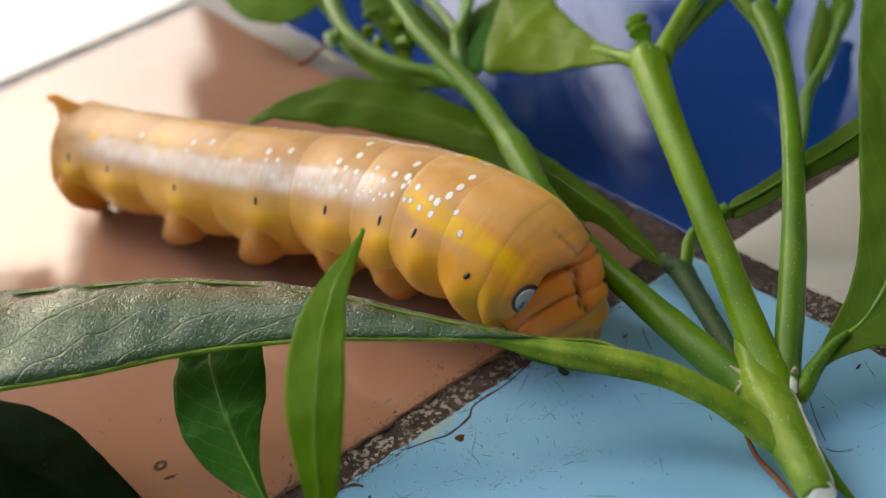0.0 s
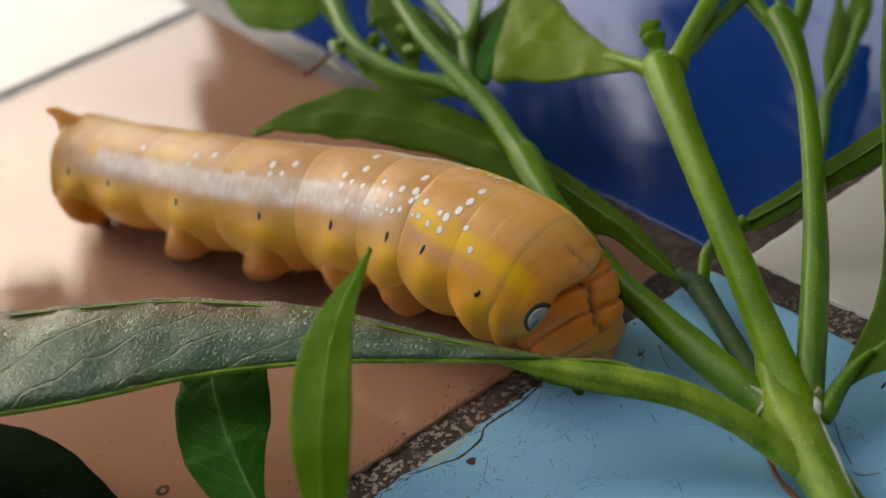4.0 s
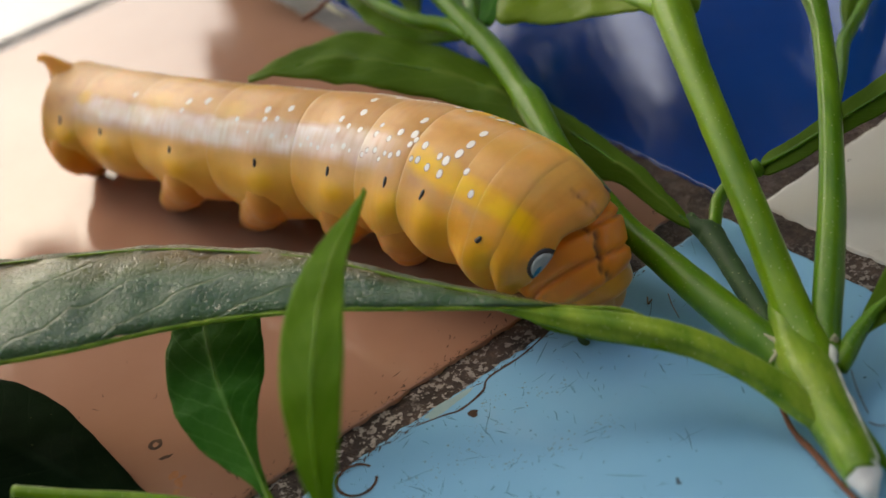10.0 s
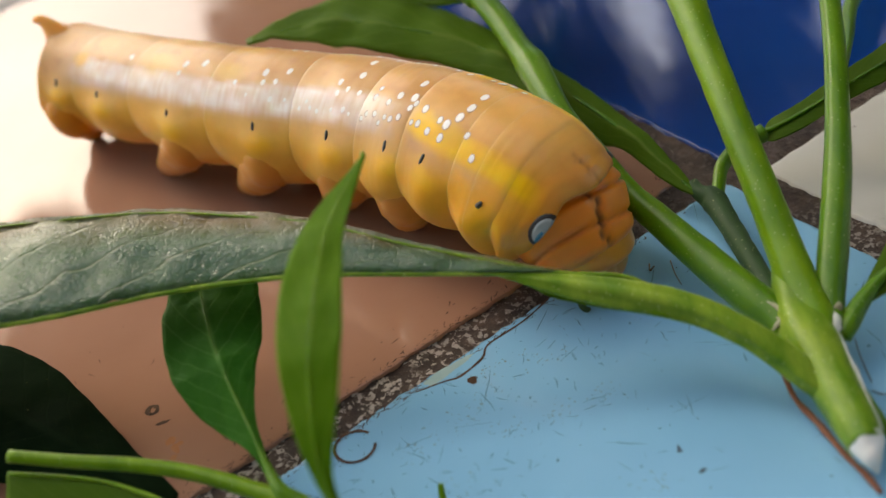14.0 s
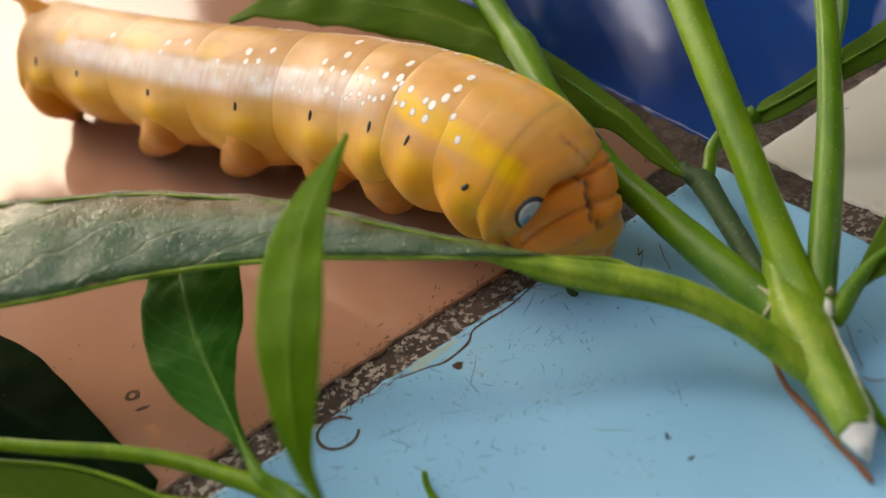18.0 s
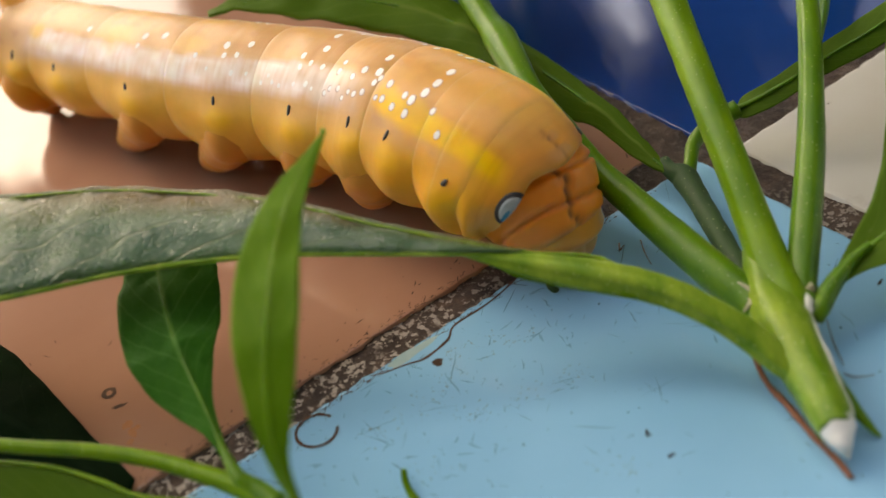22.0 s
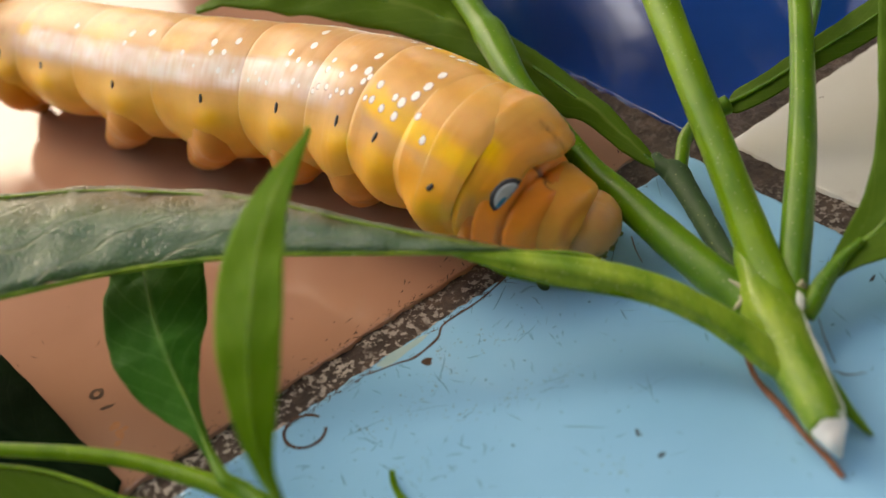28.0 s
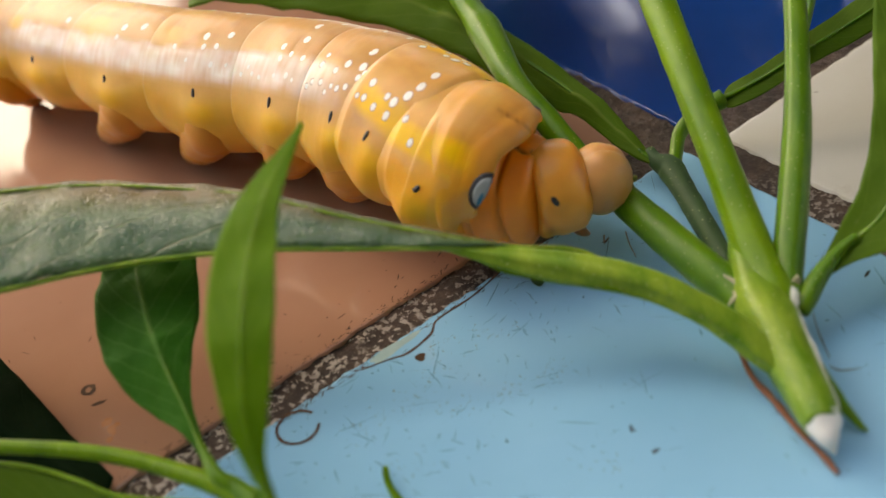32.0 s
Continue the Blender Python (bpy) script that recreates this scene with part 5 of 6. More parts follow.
def clasper(s, near, foot):
    """The hind grasping leg, folded close under the tail."""
    sign = 1 if near else -1
    p0, _, f = on_skin(s - 0.3, sign * radians(96), -3.2)
    p1, _, _ = on_skin(s, sign * radians(116), -2.0)
    foot = Vector(foot)
    mid = p1 * 0.5 + foot * 0.5 + Vector((0, 0, 0.5))
    return [(*p0, 3.2), (*p1, 3.0), (*mid, 1.9), (foot.x, foot.y, 1.1, 1.2), (foot.x + f.x * 0.25, foot.y + f.y * 0.25, 0.4, 0.8)]


def build_caterpillar():
    cat = thing("caterpillar", FOOT, "fat yellow-orange hawk-moth caterpillar with white dots", "caterpillar")
    names = ("tail_segment",) + ("body_segment",) * 9 + ("eyespot_segment",)
    segs = []
    for k, name in enumerate(names):
        s0, s1 = JOINTS[k], JOINTS[k + 1]
        c = body_frame((s0 + s1) / 2)[0]
        segs.append(part(name, ring_skin(k), SKIN, cat, {"tail_segment": "orange-yellow rounded tail end", "eyespot_segment": "swollen orange segment with eyespots"}.get(name, ""), origin=c))
    # tail horn and plate
    c, d, f = on_skin(4.9, 0.0)
    horn = [(*(c - d * 4.4 + f * 3.0), 2.9), (*(c - d * 2.6 + f * 1.4), 2.8), (*(c - d * 0.8 + f * 0.2), 1.9), (*(c + d * 0.55 - f * 0.6), 1.0), (*(c + d * 1.25 - f * 1.3), 0.62), (*(c + d * 1.5 - f * 2.0), 0.5), (*(c + d * 1.35 - f * 2.6), 0.42), (*(c + d * 1.1 - f * 2.85), 0.15)]
    bm = tube(horn, 40, 20, rough=0.06)
    paint(bm, {v: mixed((0.56, 0.265, 0.075), (0.74, 0.32, 0.012), soft((v.co - c).dot(d), -0.1, 0.7)) for v in bm.verts})
    part("tail_horn", bm, SKIN, segs[0], "short curved orange tail horn")
    side = body_frame(2.6)[2]
    for near, foot in ((True, (-39.9, 16.9, 0.00)), (False, None)):
        foot = Vector(foot) if near else Vector((-39.9, 16.9, 0.00)) - side * 5.5
        bm = tube(clasper(7.6, near, foot), 26, 20, rough=0.08)
        # colour deepens to brown towards the floor
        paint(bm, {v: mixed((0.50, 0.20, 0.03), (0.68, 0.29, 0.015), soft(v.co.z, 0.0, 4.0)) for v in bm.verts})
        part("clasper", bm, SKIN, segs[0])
    for k, s, place in ((3, 25.2, (-30.35, 6.7, 0.00)), (4, 35.6, (-21.4, 0.15, 0.00)), (5, 45.4, (-11.9, -5.4, 0.00)), (6, 53.0, (-5.3, -11.2, 0.00))):
        for near in (True, False):
            foot = Vector(place) if near else Vector(place) - body_frame(s)[2] * 7.5
            bm = tube(proleg(s, near, foot), 30, 24, rough=0.10, seed=s)
            # darker brown at the foot, orange higher up
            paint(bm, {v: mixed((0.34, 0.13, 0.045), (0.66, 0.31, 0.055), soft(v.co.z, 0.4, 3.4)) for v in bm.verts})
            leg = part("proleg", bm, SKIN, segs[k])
            part("foot", lump((foot.x + 0.35, foot.y + 0.1, 0.3), (0.75, 0.75, 0.3), 12, 8, rough=0.3, seed=s), CLAW, leg, "dark hooked foot pad")
    # breathing holes
    for i, s in enumerate(HOLES):
        k = segment_of(s)[0]
        a = radians(HOLE_ANGLES[i])
        wide = 0.17 if i < 7 else 0.22
        part("spiracle", skin_disc(s, a, wide, 0.55 if i < 7 else 0.6, 0.03, dome=0.04, turn=0.0 if i < 6 else (0.25 if i < 7 else 0.5)), BLACK, segs[k])
        part("spiracle", skin_disc(s, -a, wide, 0.5, 0.03, dome=0.04), BLACK, segs[k])
    # white dots
    rnd = random.Random(4)
    dots = {k: bmesh.new() for k in range(LAST + 1)}
    rims = {k: bmesh.new() for k in range(LAST + 1)}

    def dot(s, a, r, stretch=0.75, rim=False):
        k = segment_of(s)[0]
        for sign in (1, -1) if a > 24 else (1,):
            skin_disc(s, sign * radians(a), r * stretch, r, 0.014, dots[k], 12, rnd.uniform(-0.3, 0.3), 0.012)
            if rim:
                skin_disc(s, sign * radians(a), r * stretch + 0.08, r + 0.08, 0.004, rims[k], 12, 0.0, 0.004)
    for s, a, r in ((48.0, -10.8, .45), (48.5, 7.8, .4), (46.7, 18.1, .34), (48.0, 23.2, .28), (47.0, 28.0, .28), (49.5, 24.4, .23), (51.7, 16.9, .18), (51.7, 25.2, .23), (54.3, 19.9, .34),
                    (53.5, 27.0, .22), (55.8, 18.6, .39), (55.5, 4.1, .39), (56.0, 27.1, .27), (56.3, 22.6, .22), (57.5, 24.5, .33), (48.5, 39.8, .22), (47.0, 41.7, .17), (51.0, 42.9, .17),
                    (51.5, 38.9, .17), (52.5, 37.5, .2), (53.8, 38.1, .17), (54.5, 38.5, .2), (55.3, 35.7, .26), (53.3, 43.1, .16), (56.8, 36.6, .16), (57.5, 36.0, .22), (59.5, 28.6, .28),
                    (60.3, 29.9, .39), (58.8, 38.8, .28), (60.3, 40.0, .33), (61.0, 21.7, .4), (61.3, 11.8, .4), (61.3, -1.4, .39), (62.4, 31.1, .27), (63.5, 43.8, .3), (61.0, -35.2, .36), (61.2, -52.0, .36),
                    (37.2, 16.9, .4), (39.7, 13.4, .36), (34.2, 29.8, .22), (37.4, 27.0, .24), (38.7, 25.2, .24), (38.7, 41.1, .22), (42.7, 45.5, .16), (44.2, 43.6, .17), (45.2, 45.1, .17), (27.4, 18.6, .36),
                    (29.6, 14.4, .4), (19.1, 20.3, .3), (27.1, 29.5, .22), (49.3, 42.0, .15), (43.5, 39.0, .15), (40.4, 40.0, .15), (36.0, 40.0, .15)):
        dot(s, a, r * (1.1 if r > 0.25 else 1.35), rim=s > 50)
    for k in range(LAST + 1):
        if dots[k].verts:
            tagged(part("white_dots", dots[k], DOT, segs[k], "flat white dots", smooth=False), kind="stuff")
        else:
            dots[k].free()
        if rims[k].verts:
            tagged(part("dot_rims", rims[k], DOT_RING, segs[k], "mauve rims of the white dots", smooth=False), kind="stuff")
        else:
            rims[k].free()
    # eyespots
    s, a = 69.15, 65.0
    for sign in (1, -1):
        part("eyespot_rim", skin_patch(s + 0.1, sign * a, 0.74, 1.72, 0.07, 0.02, 0.0, front=0.16), BLACK, segs[LAST], "black rim of the eyespot")
        part("eyespot", skin_patch(s + 0.13, sign * a, 0.6, 1.45, 0.11, 0.08, 0.0, front=0.2), EYE, segs[LAST], "bluish-white glossy eyespot")
        part("eyespot_edge", skin_patch(s + 0.08, sign * (a + 6), 0.12, 0.7, 0.19, 0.03, 0.0), EYE_BLUE, segs[LAST], "blue edge of the eyespot")
    return cat, segs


cat, segs = build_caterpillar()


def front_ring(length, r0, r1, close, tone, folds, groove=True, seed=0):
    """A front segment round its own origin: x forward, z towards the back; a groove runs along its middle."""
    bm = bmesh.new()
    around, m = 72, 34
    rings, colors = [], {}
    for i in range(m + 1):
        x = i / m
        r = r0 + (r1 - r0) * x
        r *= 0.93 + 0.1 * math.sin(math.pi * min(1.0, 0.1 + x * 0.9)) ** 0.6
        if x > 1 - close:
            r *= math.sqrt(max(0.0, 1 - ((x - 1 + close) / close) ** 2)) * 0.97 + 0.03
        start = 0.34 if groove else 0.12
        if x < start:
            r *= 0.86 + 0.14 * (x / start) ** 0.5 if not groove else 0.76 + 0.24 * (x / start) ** 0.8
        ring = []
        for j in range(around):
            a = 2 * math.pi * j / around
            t = a if a <= math.pi else a - 2 * math.pi
            fold = 1 - (0.09 if groove else 0.05) * max(0.0, math.cos(2 * math.pi * folds * x + 0.9 * math.sin(2 * t) + 0.8 * math.cos(t))) ** (9 if groove else 3)
            rr = r * fold * (1 + 0.03 * noise.noise(Vector((x * 3, math.sin(a) * 2, math.cos(a) * 2 + seed))))
            if groove:
                t -= 0.05 * math.sin(11 * x) + 0.03 * math.sin(27 * x)
                rr *= 1 - 0.09 * math.exp(-(t / 0.07) ** 2)
            v = bm.verts.new(((x - 0.5) * length, -math.sin(a) * rr * 1.04, math.cos(a) * rr))
            # shade of the groove and creases is painted in as darker colour
            dark = math.exp(-(t / 0.05) ** 2) if groove else 0.0
            crease = max(0.0, math.cos(2 * math.pi * folds * x + 0.9 * math.sin(2 * t) + 0.8 * math.cos(t))) ** (16 if groove else 8)
            c = mixed(tone, (0.42, 0.10, 0.012), 0.5 * crease)
            c = mixed(c, mixed(tone, (0.72, 0.30, 0.03), 0.6), soft(noise.noise(Vector((x * 2, math.sin(a), math.cos(a) + seed))), 0.0, 0.5) * 0.5)
            c = mixed(c, (0.42, 0.13, 0.03), soft(abs(t), 2.0, 2.8) * 0.6)
            colors[v] = mixed(c, (0.08, 0.02, 0.004), 0.9 * dark)
            ring.append(v)
        rings.append(ring)
    for a, b in zip(rings, rings[1:]):
        for j in range(around):
            bm.faces.new((a[j], b[j], b[(j + 1) % around], a[(j + 1) % around]))
    for ring in (rings[0], rings[-1]):
        bm.faces.new(ring if ring is rings[0] else ring[::-1])
    paint(bm, colors)
    bmesh.ops.recalc_face_normals(bm, faces=bm.faces)
    return bm


def local_part(name, bm, mat, parent, label=""):
    """Like part(), for a mesh given in mm round its parent's own origin."""
    me = bpy.data.meshes.new(name)
    for v in bm.verts:
        v.co *= U
    bm.normal_update()
    bm.to_mesh(me)
    bm.free()
    me.polygons.foreach_set("use_smooth", [True] * len(me.polygons))
    me.materials.append(mat)
    ob = new(name, me)
    ob.parent = parent
    if label:
        ob["label"] = label
    return ob


def build_head():
    collar = local_part("collar_segment", front_ring(7.6, 5.9, 4.1, 0.18, (0.84, 0.275, 0.024), 3.0), SKIN, cat, "creased orange-brown collar segment")
    neck = local_part("neck_segment", front_ring(5.0, 3.9, 3.5, 0.3, (0.80, 0.37, 0.055), 1.0, False, 5), SKIN, cat, "orange neck segment with a black spiracle")
    for sign in (1, -1):
        bm = lump((-1.3, sign * -3.55, 1.4), (0.27, 0.3, 0.6), 12, 8, Matrix.Rotation(-0.5, 3, "Y"))
        local_part("spiracle", bm, BLACK, neck)
    bm = bmesh.new()
    lump((-0.3, 0, 0), (2.6, 2.85, 2.9), 40, 28, bm=bm, rough=0.04)
    tone = {}
    for v in bm.verts:
        y, z, x = v.co.y, v.co.z, v.co.x
        cleft = math.exp(-(y / 0.22) ** 2) * soft(z + x * 0.5, -0.5, 1.5)
        v.co *= 1 - 0.05 * cleft
        c = mixed((0.55, 0.29, 0.09), (0.60, 0.33, 0.11), soft(z, -1, 2))
        tone[v] = mixed(c, (0.30, 0.17, 0.04), soft(x - z * 0.6, 2.2, 3.4) * 0.7)
    paint(bm, tone)
    head = local_part("head", bm, SKIN, cat, "smooth orange-tan head capsule")
    bm = bmesh.new()
    for sign in (1, -1):
        lump((1.85, sign * 0.55, -1.1), (0.6, 0.5, 0.7), 12, 8, bm=bm, rough=0.4)
        for k in range(9):
            w = 0.9 * math.sin(2.4 * k)
            lump((2.15 + 0.18 * math.cos(5.1 * k), sign * (0.15 + 0.13 * k), -0.5 + w), (0.24, 0.17, 0.26), 8, 6, bm=bm, rough=0.9, seed=k)
    local_part("mandibles", bm, CHEWED, head, "mouthparts smeared with green pulp")
    bm = bmesh.new()
    for sign in (1, -1):
        for k in range(5):
            a = 0.35 * k - 0.5
            lump((1.45 + 0.4 * math.cos(a), sign * (1.75 + 0.12 * k % 2), -0.9 - 0.5 * math.sin(a)), (0.12, 0.12, 0.12), 8, 6, bm=bm)
    local_part("eyes", bm, CLAW, head, "tiny dark simple eyes")
    for k, (owner, x, z) in enumerate(((collar, 1.2, -3.9), (neck, 0.4, -3.0))):
        for sign in (1, -1):
            leg = tube([(x, sign * -1.2, z + 0.8, 0.75), (x + 0.5, sign * -1.5, z - 0.3, 0.6), (x + 1.0, sign * -1.5, z - 1.0, 0.4), (x + 1.5, sign * -1.3, z - 1.5, 0.16)], 20, 12)
            paint(leg, {v: (0.34, 0.14, 0.05) for v in leg.verts})
            local_part("leg", leg, SKIN, owner, "small hooked true leg")
    return collar, neck, head


collar, neck, head = build_head()


# Marks on the tiles
def stain_ring(tile, center, radius, width, mat, name, gap=0.0, seed=0, squash=1.0):
    bm = bmesh.new()
    n = 48
    inner, outer = [], []
    for i in range(n):
        a = 2 * math.pi * i / n
        w = width * (0.75 + 0.7 * abs(noise.noise(Vector((math.cos(a) * 2, math.sin(a) * 2, seed)))))
        for lst, r in ((inner, radius - w), (outer, radius + w)):
            lst.append(bm.verts.new((center[0] + r * math.cos(a), center[1] + r * squash * math.sin(a), 0.012 + (0.03 if lst is outer else 0.03))))
    for i in range(n):
        if i / n >= gap:
            bm.faces.new((inner[i], outer[i], outer[(i + 1) % n], inner[(i + 1) % n]))
    return part(name, bm, mat, tile)


def blotch(tile, center, rx, ry, turn, mat, name="stain", seed=0):
    bm = bmesh.new()
    n = 22
    mid = bm.verts.new((center[0], center[1], 0.016))
    ring = []
    for i in range(n):
        a = 2 * math.pi * i / n
        k = 1 + 0.55 * noise.noise(Vector((math.cos(a) * 1.6, math.sin(a) * 1.6, seed + 0.5)))
        x, y = rx * k * math.cos(a), ry * k * math.sin(a)
        ring.append(bm.verts.new((center[0] + x * math.cos(turn) - y * math.sin(turn), center[1] + x * math.sin(turn) + y * math.cos(turn), 0.012)))
    for i in range(n):
        bm.faces.new((ring[i], ring[(i + 1) % n], mid))
    return part(name, bm, mat, tile)


def scratches(tile, count, lo, hi, mat, name, seed, longest=3.0, wide=0.035, along=None):
    """Fine scratches and specks lying on the glaze, joined."""
    rnd = random.Random(seed)
    bm = bmesh.new()
    for _ in range(count):
        c = on_floor(rnd.uniform(lo[0], hi[0]), rnd.uniform(lo[1], hi[1]), 0.012)
        a = rnd.uniform(0, math.pi) if along is None else along + rnd.gauss(0, 0.5)
        n = rnd.randint(2, 5)
        length, w = rnd.uniform(0.15, 1.0) ** 2 * longest, wide * rnd.uniform(0.5, 1.6)
        prev = None
        for i in range(n + 1):
            t = i / n - 0.5
            d = Vector((math.cos(a), math.sin(a), 0))
            side = Vector((-d.y, d.x, 0)) * w * (1 - abs(2 * t) ** 2 * 0.85)
            p = c + d * (t * length) + Vector((rnd.gauss(0, 0.04), rnd.gauss(0, 0.04), 0))
            pair = bm.verts.new(p + side), bm.verts.new(p - side)
            if prev:
                bm.faces.new((prev[0], prev[1], pair[1], pair[0]))
            prev = pair
    return tagged(part(name, bm, mat, tile), kind="stuff")


def specks(tile, center, count, spread, mat, seed):
    """A loose patch of grime specks on the glaze, joined."""
    rnd = random.Random(seed)
    bm = bmesh.new()
    for _ in range(count):
        x, y, r = center[0] + rnd.gauss(0, spread), center[1] + rnd.gauss(0, spread * 0.6), rnd.uniform(0.02, 0.07)
        mid = bm.verts.new((x, y, 0.03))
        ring = [bm.verts.new((x + r * rnd.uniform(0.6, 1.8) * math.cos(a), y + r * rnd.uniform(0.5, 1.2) * math.sin(a), 0.012)) for a in (0, 1.05, 2.1, 3.14, 4.19, 5.24)]
        for i in range(6):
            bm.faces.new((ring[i], ring[(i + 1) % 6], mid))
    return tagged(part("grime_specks", bm, mat, tile), kind="stuff")


def build_marks():
    pink, blue = tiles[-1, 0], tiles[-1, -1]
    stain_ring(pink, (-29.20, -28.87, 0.00), 0.45, 0.2, RUST, "stain", seed=1)
    blotch(pink, (-28.14, -30.53, 0.00), 0.55, 0.18, 0.2, RUST, seed=2)
    blotch(pink, (-27.36, -32.85, 0.00), 0.5, 0.45, 0.2, ORANGE_STAIN, seed=3)
    blotch(pink, (-26.82, -33.82, 0.00), 0.35, 0.6, 0.7, ORANGE_STAIN, seed=10)
    blotch(pink, (-26.91, -34.72, 0.00), 0.3, 0.28, 1.2, ORANGE_STAIN, seed=17)
    blotch(pink, (-26.50, -33.32, 0.00), 0.22, 0.3, 1.7, ORANGE_STAIN, seed=24)
    stain_ring(blue, (-12.13, -37.39, 0.00), 1.62, 0.15, RUST, "stain", 0.12, 4)
    part("crack", tube([(5.32, -24.79, 0.00, 0.09), (2.67, -27.02, 0.00, 0.09), (-0.37, -28.84, 0.00, 0.11), (-1.15, -30.39, 0.00, 0.11), (-3.13, -31.94, 0.00, 0.11), (-4.61, -32.22, 0.00, 0.09), (-6.91, -32.76, 0.00, 0.09)], 60, 6, rough=0.6, flat=0.3), RUST, blue, "hairline crack along the chipped edge")
    blotch(blue, (-4.37, -31.21, 0.00), 2.4, 0.42, TILE_TURN, CHIP, "chip", 8)
    blotch(blue, (-2.16, -32.65, 0.00), 0.5, 0.4, 0.5, RUST, seed=5)
    scratches(blue, 330, (-75, -52), (-2, -3), SCRATCH, "scratches", 3, 3.4, 0.020)
    scratches(blue, 260, (-60, -16), (-14, -3), SCRATCH, "scratches", 9, 1.4, 0.019)
    scratches(blue, 160, (-75, -52), (-2, -3), SCRATCH, "nicks", 13, 0.3, 0.055)
    for k, (x, y) in enumerate([(-4.60, -37.11), (-1.99, -35.40), (-7.15, -38.78), (-0.23, -32.09), (3.03, -31.70), (-4.56, -43.30), (0.28, -38.39), (7.54, -36.74), (9.34, -46.22), (3.80, -38.14)]):
        specks(blue, (x, y), 26, 1.1, GRIME, k)
    scratches(pink, 120, (-70, 1.1), (-4, 4.5), RUST, "grime_specks", 5, 0.9, 0.05, 1.2)
    for k in range(3):
        scratches(blue, 90, (-75, -2.9), (-6, -2.35), RUST, "grime_specks", 30 + k, 1.0, 0.045, TILE_TURN)
        scratches(pink, 80, (-75, 1.05), (-6, 1.7), RUST, "grime_specks", 40 + k, 0.8, 0.045, TILE_TURN)
    scratches(pink, 40, (-60, 3), (-8, 26), RUST, "grime_specks", 6, 0.9, 0.03, 1.9)
    scratches(tiles[0, -1], 14, (5, -24), (40, -5), RUST, "scratches", 8, 6.0, 0.05, 2.6)
    for k, (x, y) in enumerate([(11.96, -44.01), (13.03, -46.22), (32.92, -33.43), (11.92, -43.68), (9.84, -23.86), (8.18, -23.71), (13.80, -28.64)]):
        blotch(blue, (x, y), 0.22 + 0.1 * (k % 3), 0.13, 0.4 * k, BLACK, seed=7 + k)


build_marks()


def build_debris():
    scrap = thing("plant_scrap", (8.08, -26.63, 0.00), "small dark green scrap of leaf on the tile", "plant scrap")
    part("blade", tube([(7.85, -26.26, 0.30, 0.19), (7.95, -27.09, 0.50, 0.37), (8.17, -27.40, 0.40, 0.32), (8.56, -27.22, 0.20, 0.14)], 20, 10, flat=0.6, rough=0.4), OLD_STEM, scrap)


build_debris()


# What moves: the front of the caterpillar
def aimed(place, yaw, pitch, roll=0.0):
    """A pose in the caterpillar's space for a front segment at place (mm), heading yaw and pitch degrees."""
    p = (Vector(place) - Vector(FOOT)) * U
    return Matrix.Translation(p) @ Euler((radians(roll), radians(-pitch), radians(yaw)), "XYZ").to_matrix().to_4x4()


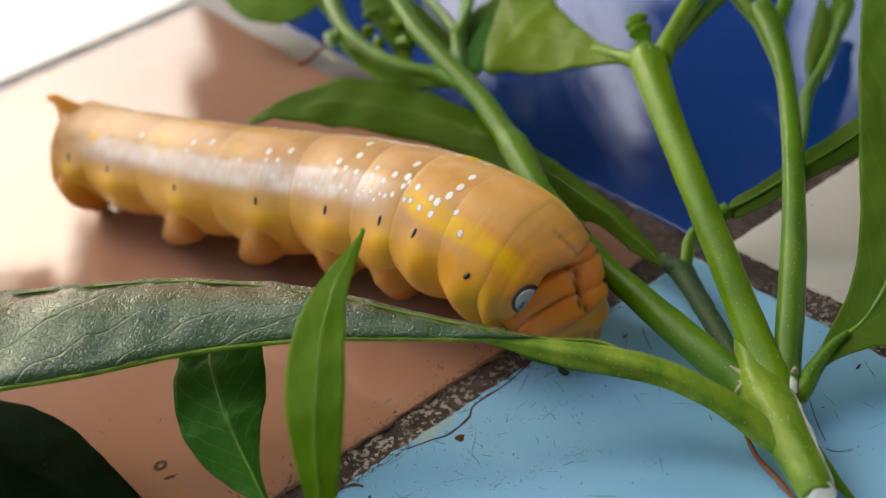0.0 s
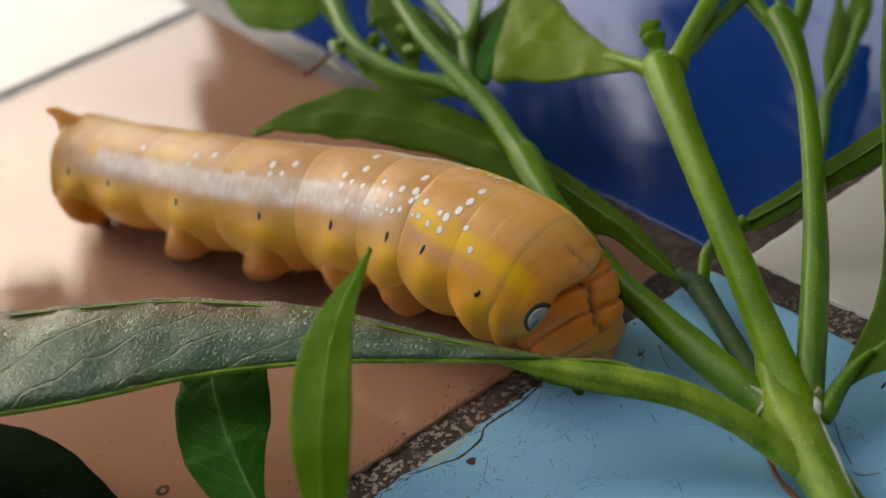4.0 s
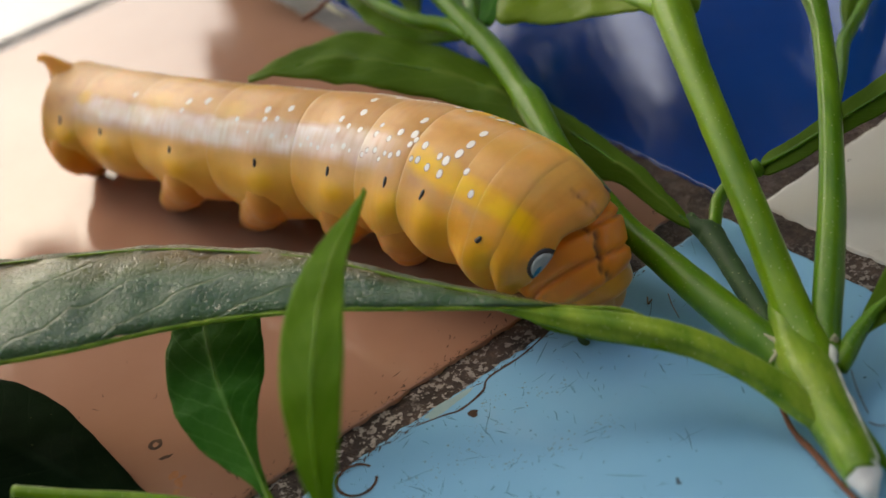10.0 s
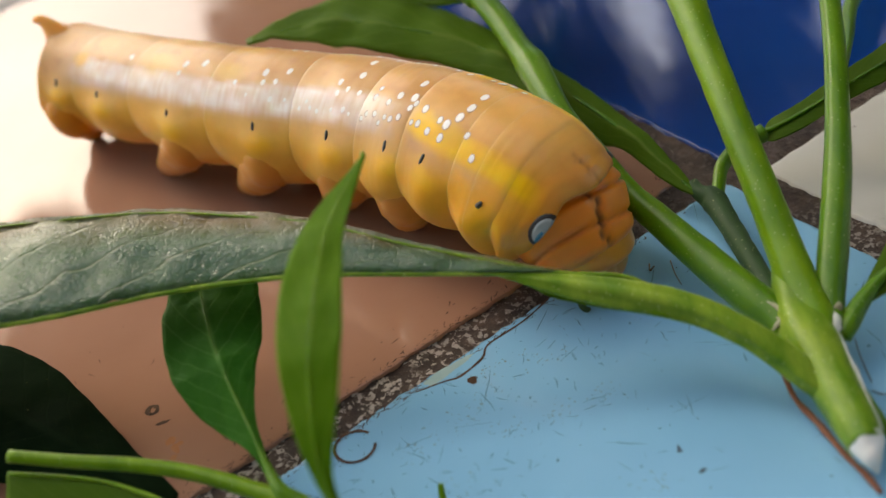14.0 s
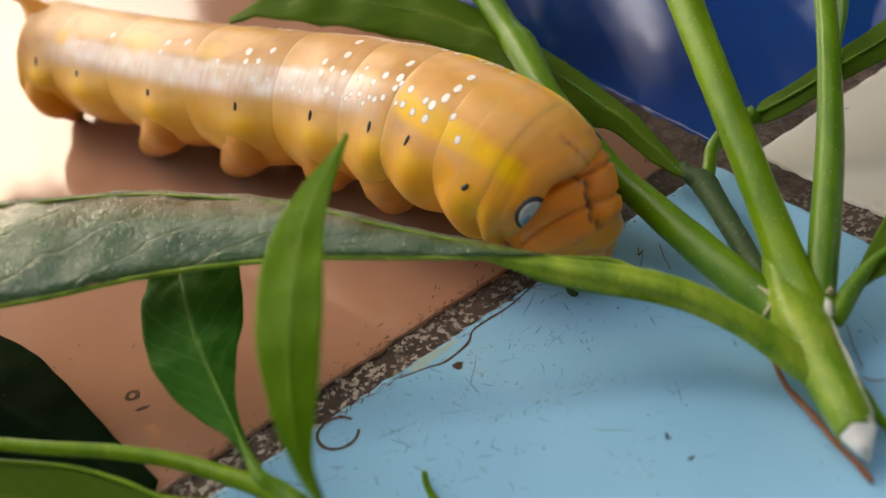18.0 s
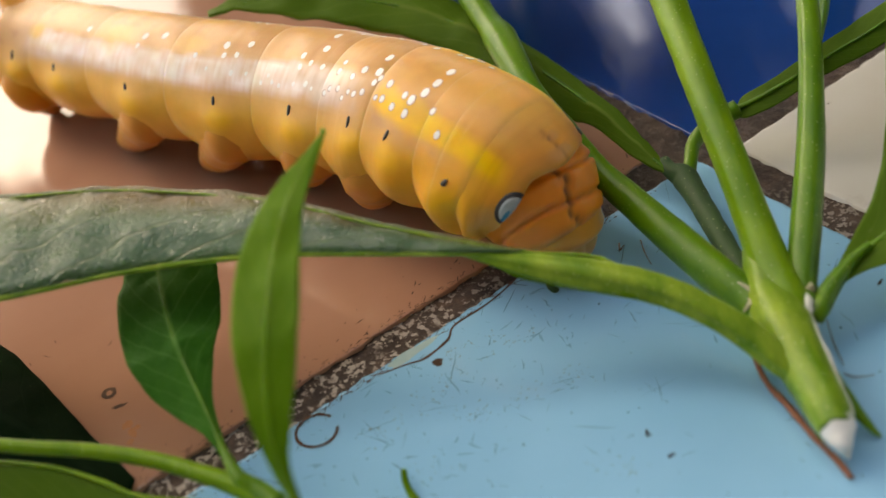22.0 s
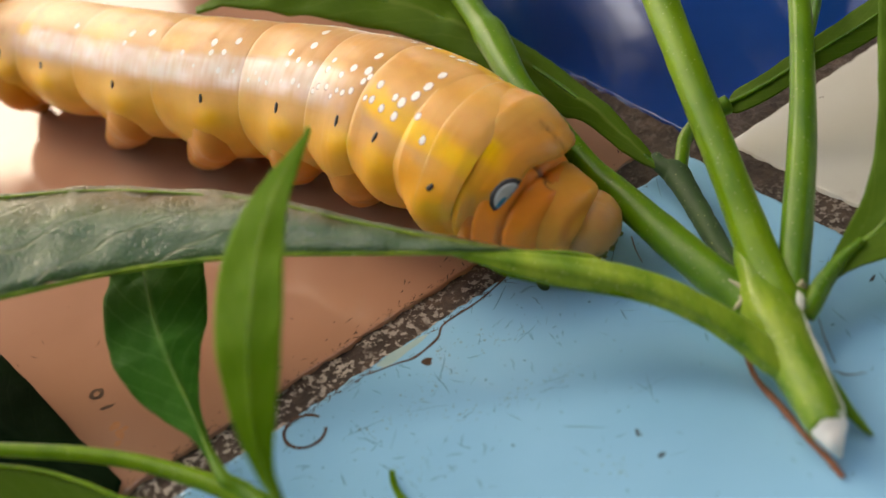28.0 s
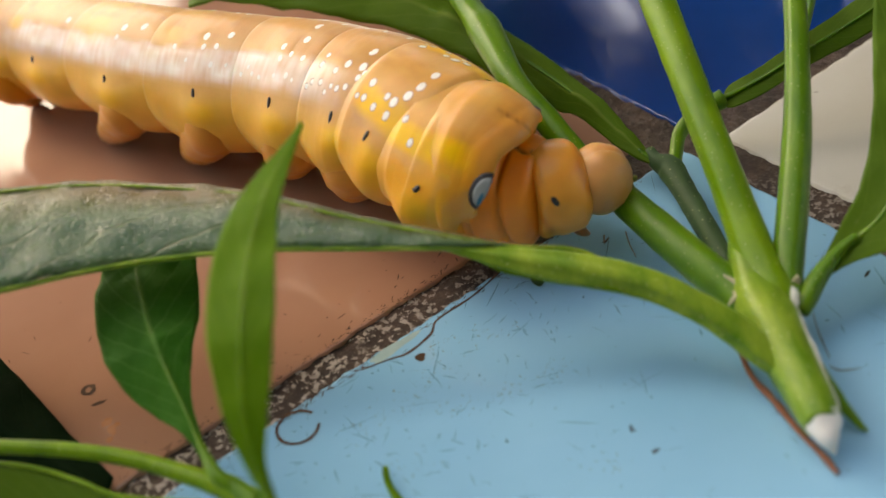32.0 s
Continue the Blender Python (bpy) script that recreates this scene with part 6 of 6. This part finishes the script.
def motions():
    walk(cam, PATH, EXPOSURES)
    still = {seg: Matrix.Translation(seg.location) for seg in segs}

    def slid(seg, shift, yaw=0.0, pitch=0.0, roll=0.0):
        """A body segment moved by shift (mm) from its rest, as the front of the body telescopes."""
        return Matrix.Translation(Vector(shift) * U) @ still[seg] @ Matrix.Rotation(radians(yaw), 4, "Z") @ Matrix.Rotation(radians(-pitch), 4, Vector((0.72, 0.69, 0.0))) @ Matrix.Rotation(radians(-roll), 4, body_frame(67.0)[1])
    for seg, places in ((segs[LAST], ((0.15, 0.15, -0.15, 0, 0, 11), (-0.2, 0.15, -0.05, 2, 3, 9), (-0.95, 0.3, 0.3, 6, 8, 1), (-1.1, 0.35, 0.4, 8, 10))),
                        (segs[9], ((-0.3, -0.3, -0.35), (-0.5, -0.35, -0.45), (-0.75, -0.4, -0.55), (-0.92, -0.5, -0.7))),
                        (segs[8], ((-0.3, -0.35, -0.42), (-0.5, -0.42, -0.52), (-0.7, -0.5, -0.7), (-0.86, -0.62, -0.85))),
                        (segs[7], ((-0.05, -0.2, -0.25, -1, -3), (-0.1, -0.24, -0.3, -1.3, -3.5), (-0.2, -0.3, -0.38, -1.7, -4.3), (-0.3, -0.36, -0.46, -2, -5))),
                        (segs[6], ((0.0, -0.05, -0.06, 0, -1.2), (0.0, -0.06, -0.08, 0, -1.5), (0.0, -0.08, -0.1, 0, -2), (0.0, -0.1, -0.12, 0, -2.4)))):
        walk(seg, [(0, still[seg]), (25.5, still[seg])] + [(t, slid(seg, q[:3], *q[3:])) for t, q in zip((28, 29.4, 30.9, 32), places)])
    tucked = [(t, aimed((8.38, -22.98, 6.32), -60, -50)) for t in (0, 25.5)]
    walk(collar, [*tucked, (27.5, aimed((7.74, -23.82, 6.40), -45, -22)), (28.3, aimed((7.58, -23.61, 6.40), -44, -20)), (28.9, aimed((7.06, -23.44, 6.40), -40, -18)),
                  (29.4, aimed((6.77, -23.40, 6.40), -36, -16)), (30, aimed((7.15, -23.04, 6.40), -34, -12)), (30.9, aimed((7.15, -22.95, 6.50), -30, -6)), (32, aimed((7.06, -22.22, 6.50), -26, -4))])
    walk(neck, [(0, aimed((9.47, -23.65, 4.20), -60, -66)), (25.5, aimed((9.47, -23.65, 4.20), -60, -66)), (27.5, aimed((10.32, -25.14, 5.60), -40, -30)), (28.6, aimed((10.21, -25.05, 5.80), -36, -26)),
                (29.3, aimed((9.39, -24.99, 5.80), -26, -14)), (29.6, aimed((9.64, -24.93, 5.80), -20, -14)), (30, aimed((10.14, -24.23, 6.20), -10, -8)), (30.6, aimed((10.88, -23.14, 6.40), 4, -4)), (30.9, aimed((11.52, -23.77, 6.60), 14, -4)),
                (31.2, aimed((11.43, -23.74, 6.60), 12, -6)), (31.5, aimed((11.49, -23.63, 6.60), 10, -4)), (31.8, aimed((11.04, -23.40, 6.50), 6, -4)), (32, aimed((11.33, -23.34, 6.50), 6, -3))])
    walk(head, [(0, aimed((9.83, -24.20, 3.00), -58, -78)), (25.5, aimed((9.83, -24.20, 3.00), -58, -78)), (27.5, aimed((12.54, -25.87, 4.30), -34, -40)), (28.6, aimed((12.79, -25.68, 4.80), -30, -36)),
                (29.3, aimed((12.37, -25.17, 5.40), -14, -24)), (29.6, aimed((12.77, -25.45, 5.40), -10, -26)), (30, aimed((13.07, -24.58, 5.60), -6, -18)), (30.6, aimed((14.15, -23.05, 6.20), 4, -10)),
                (30.9, aimed((14.95, -23.35, 6.80), 12, -10)), (31.2, aimed((14.66, -23.41, 6.80), 8, -12)), (31.5, aimed((15.11, -24.04, 6.80), 6, -10)), (31.8, aimed((14.49, -23.93, 6.60), 4, -12)), (32, aimed((14.88, -23.61, 6.60), 4, -10))])


motions()
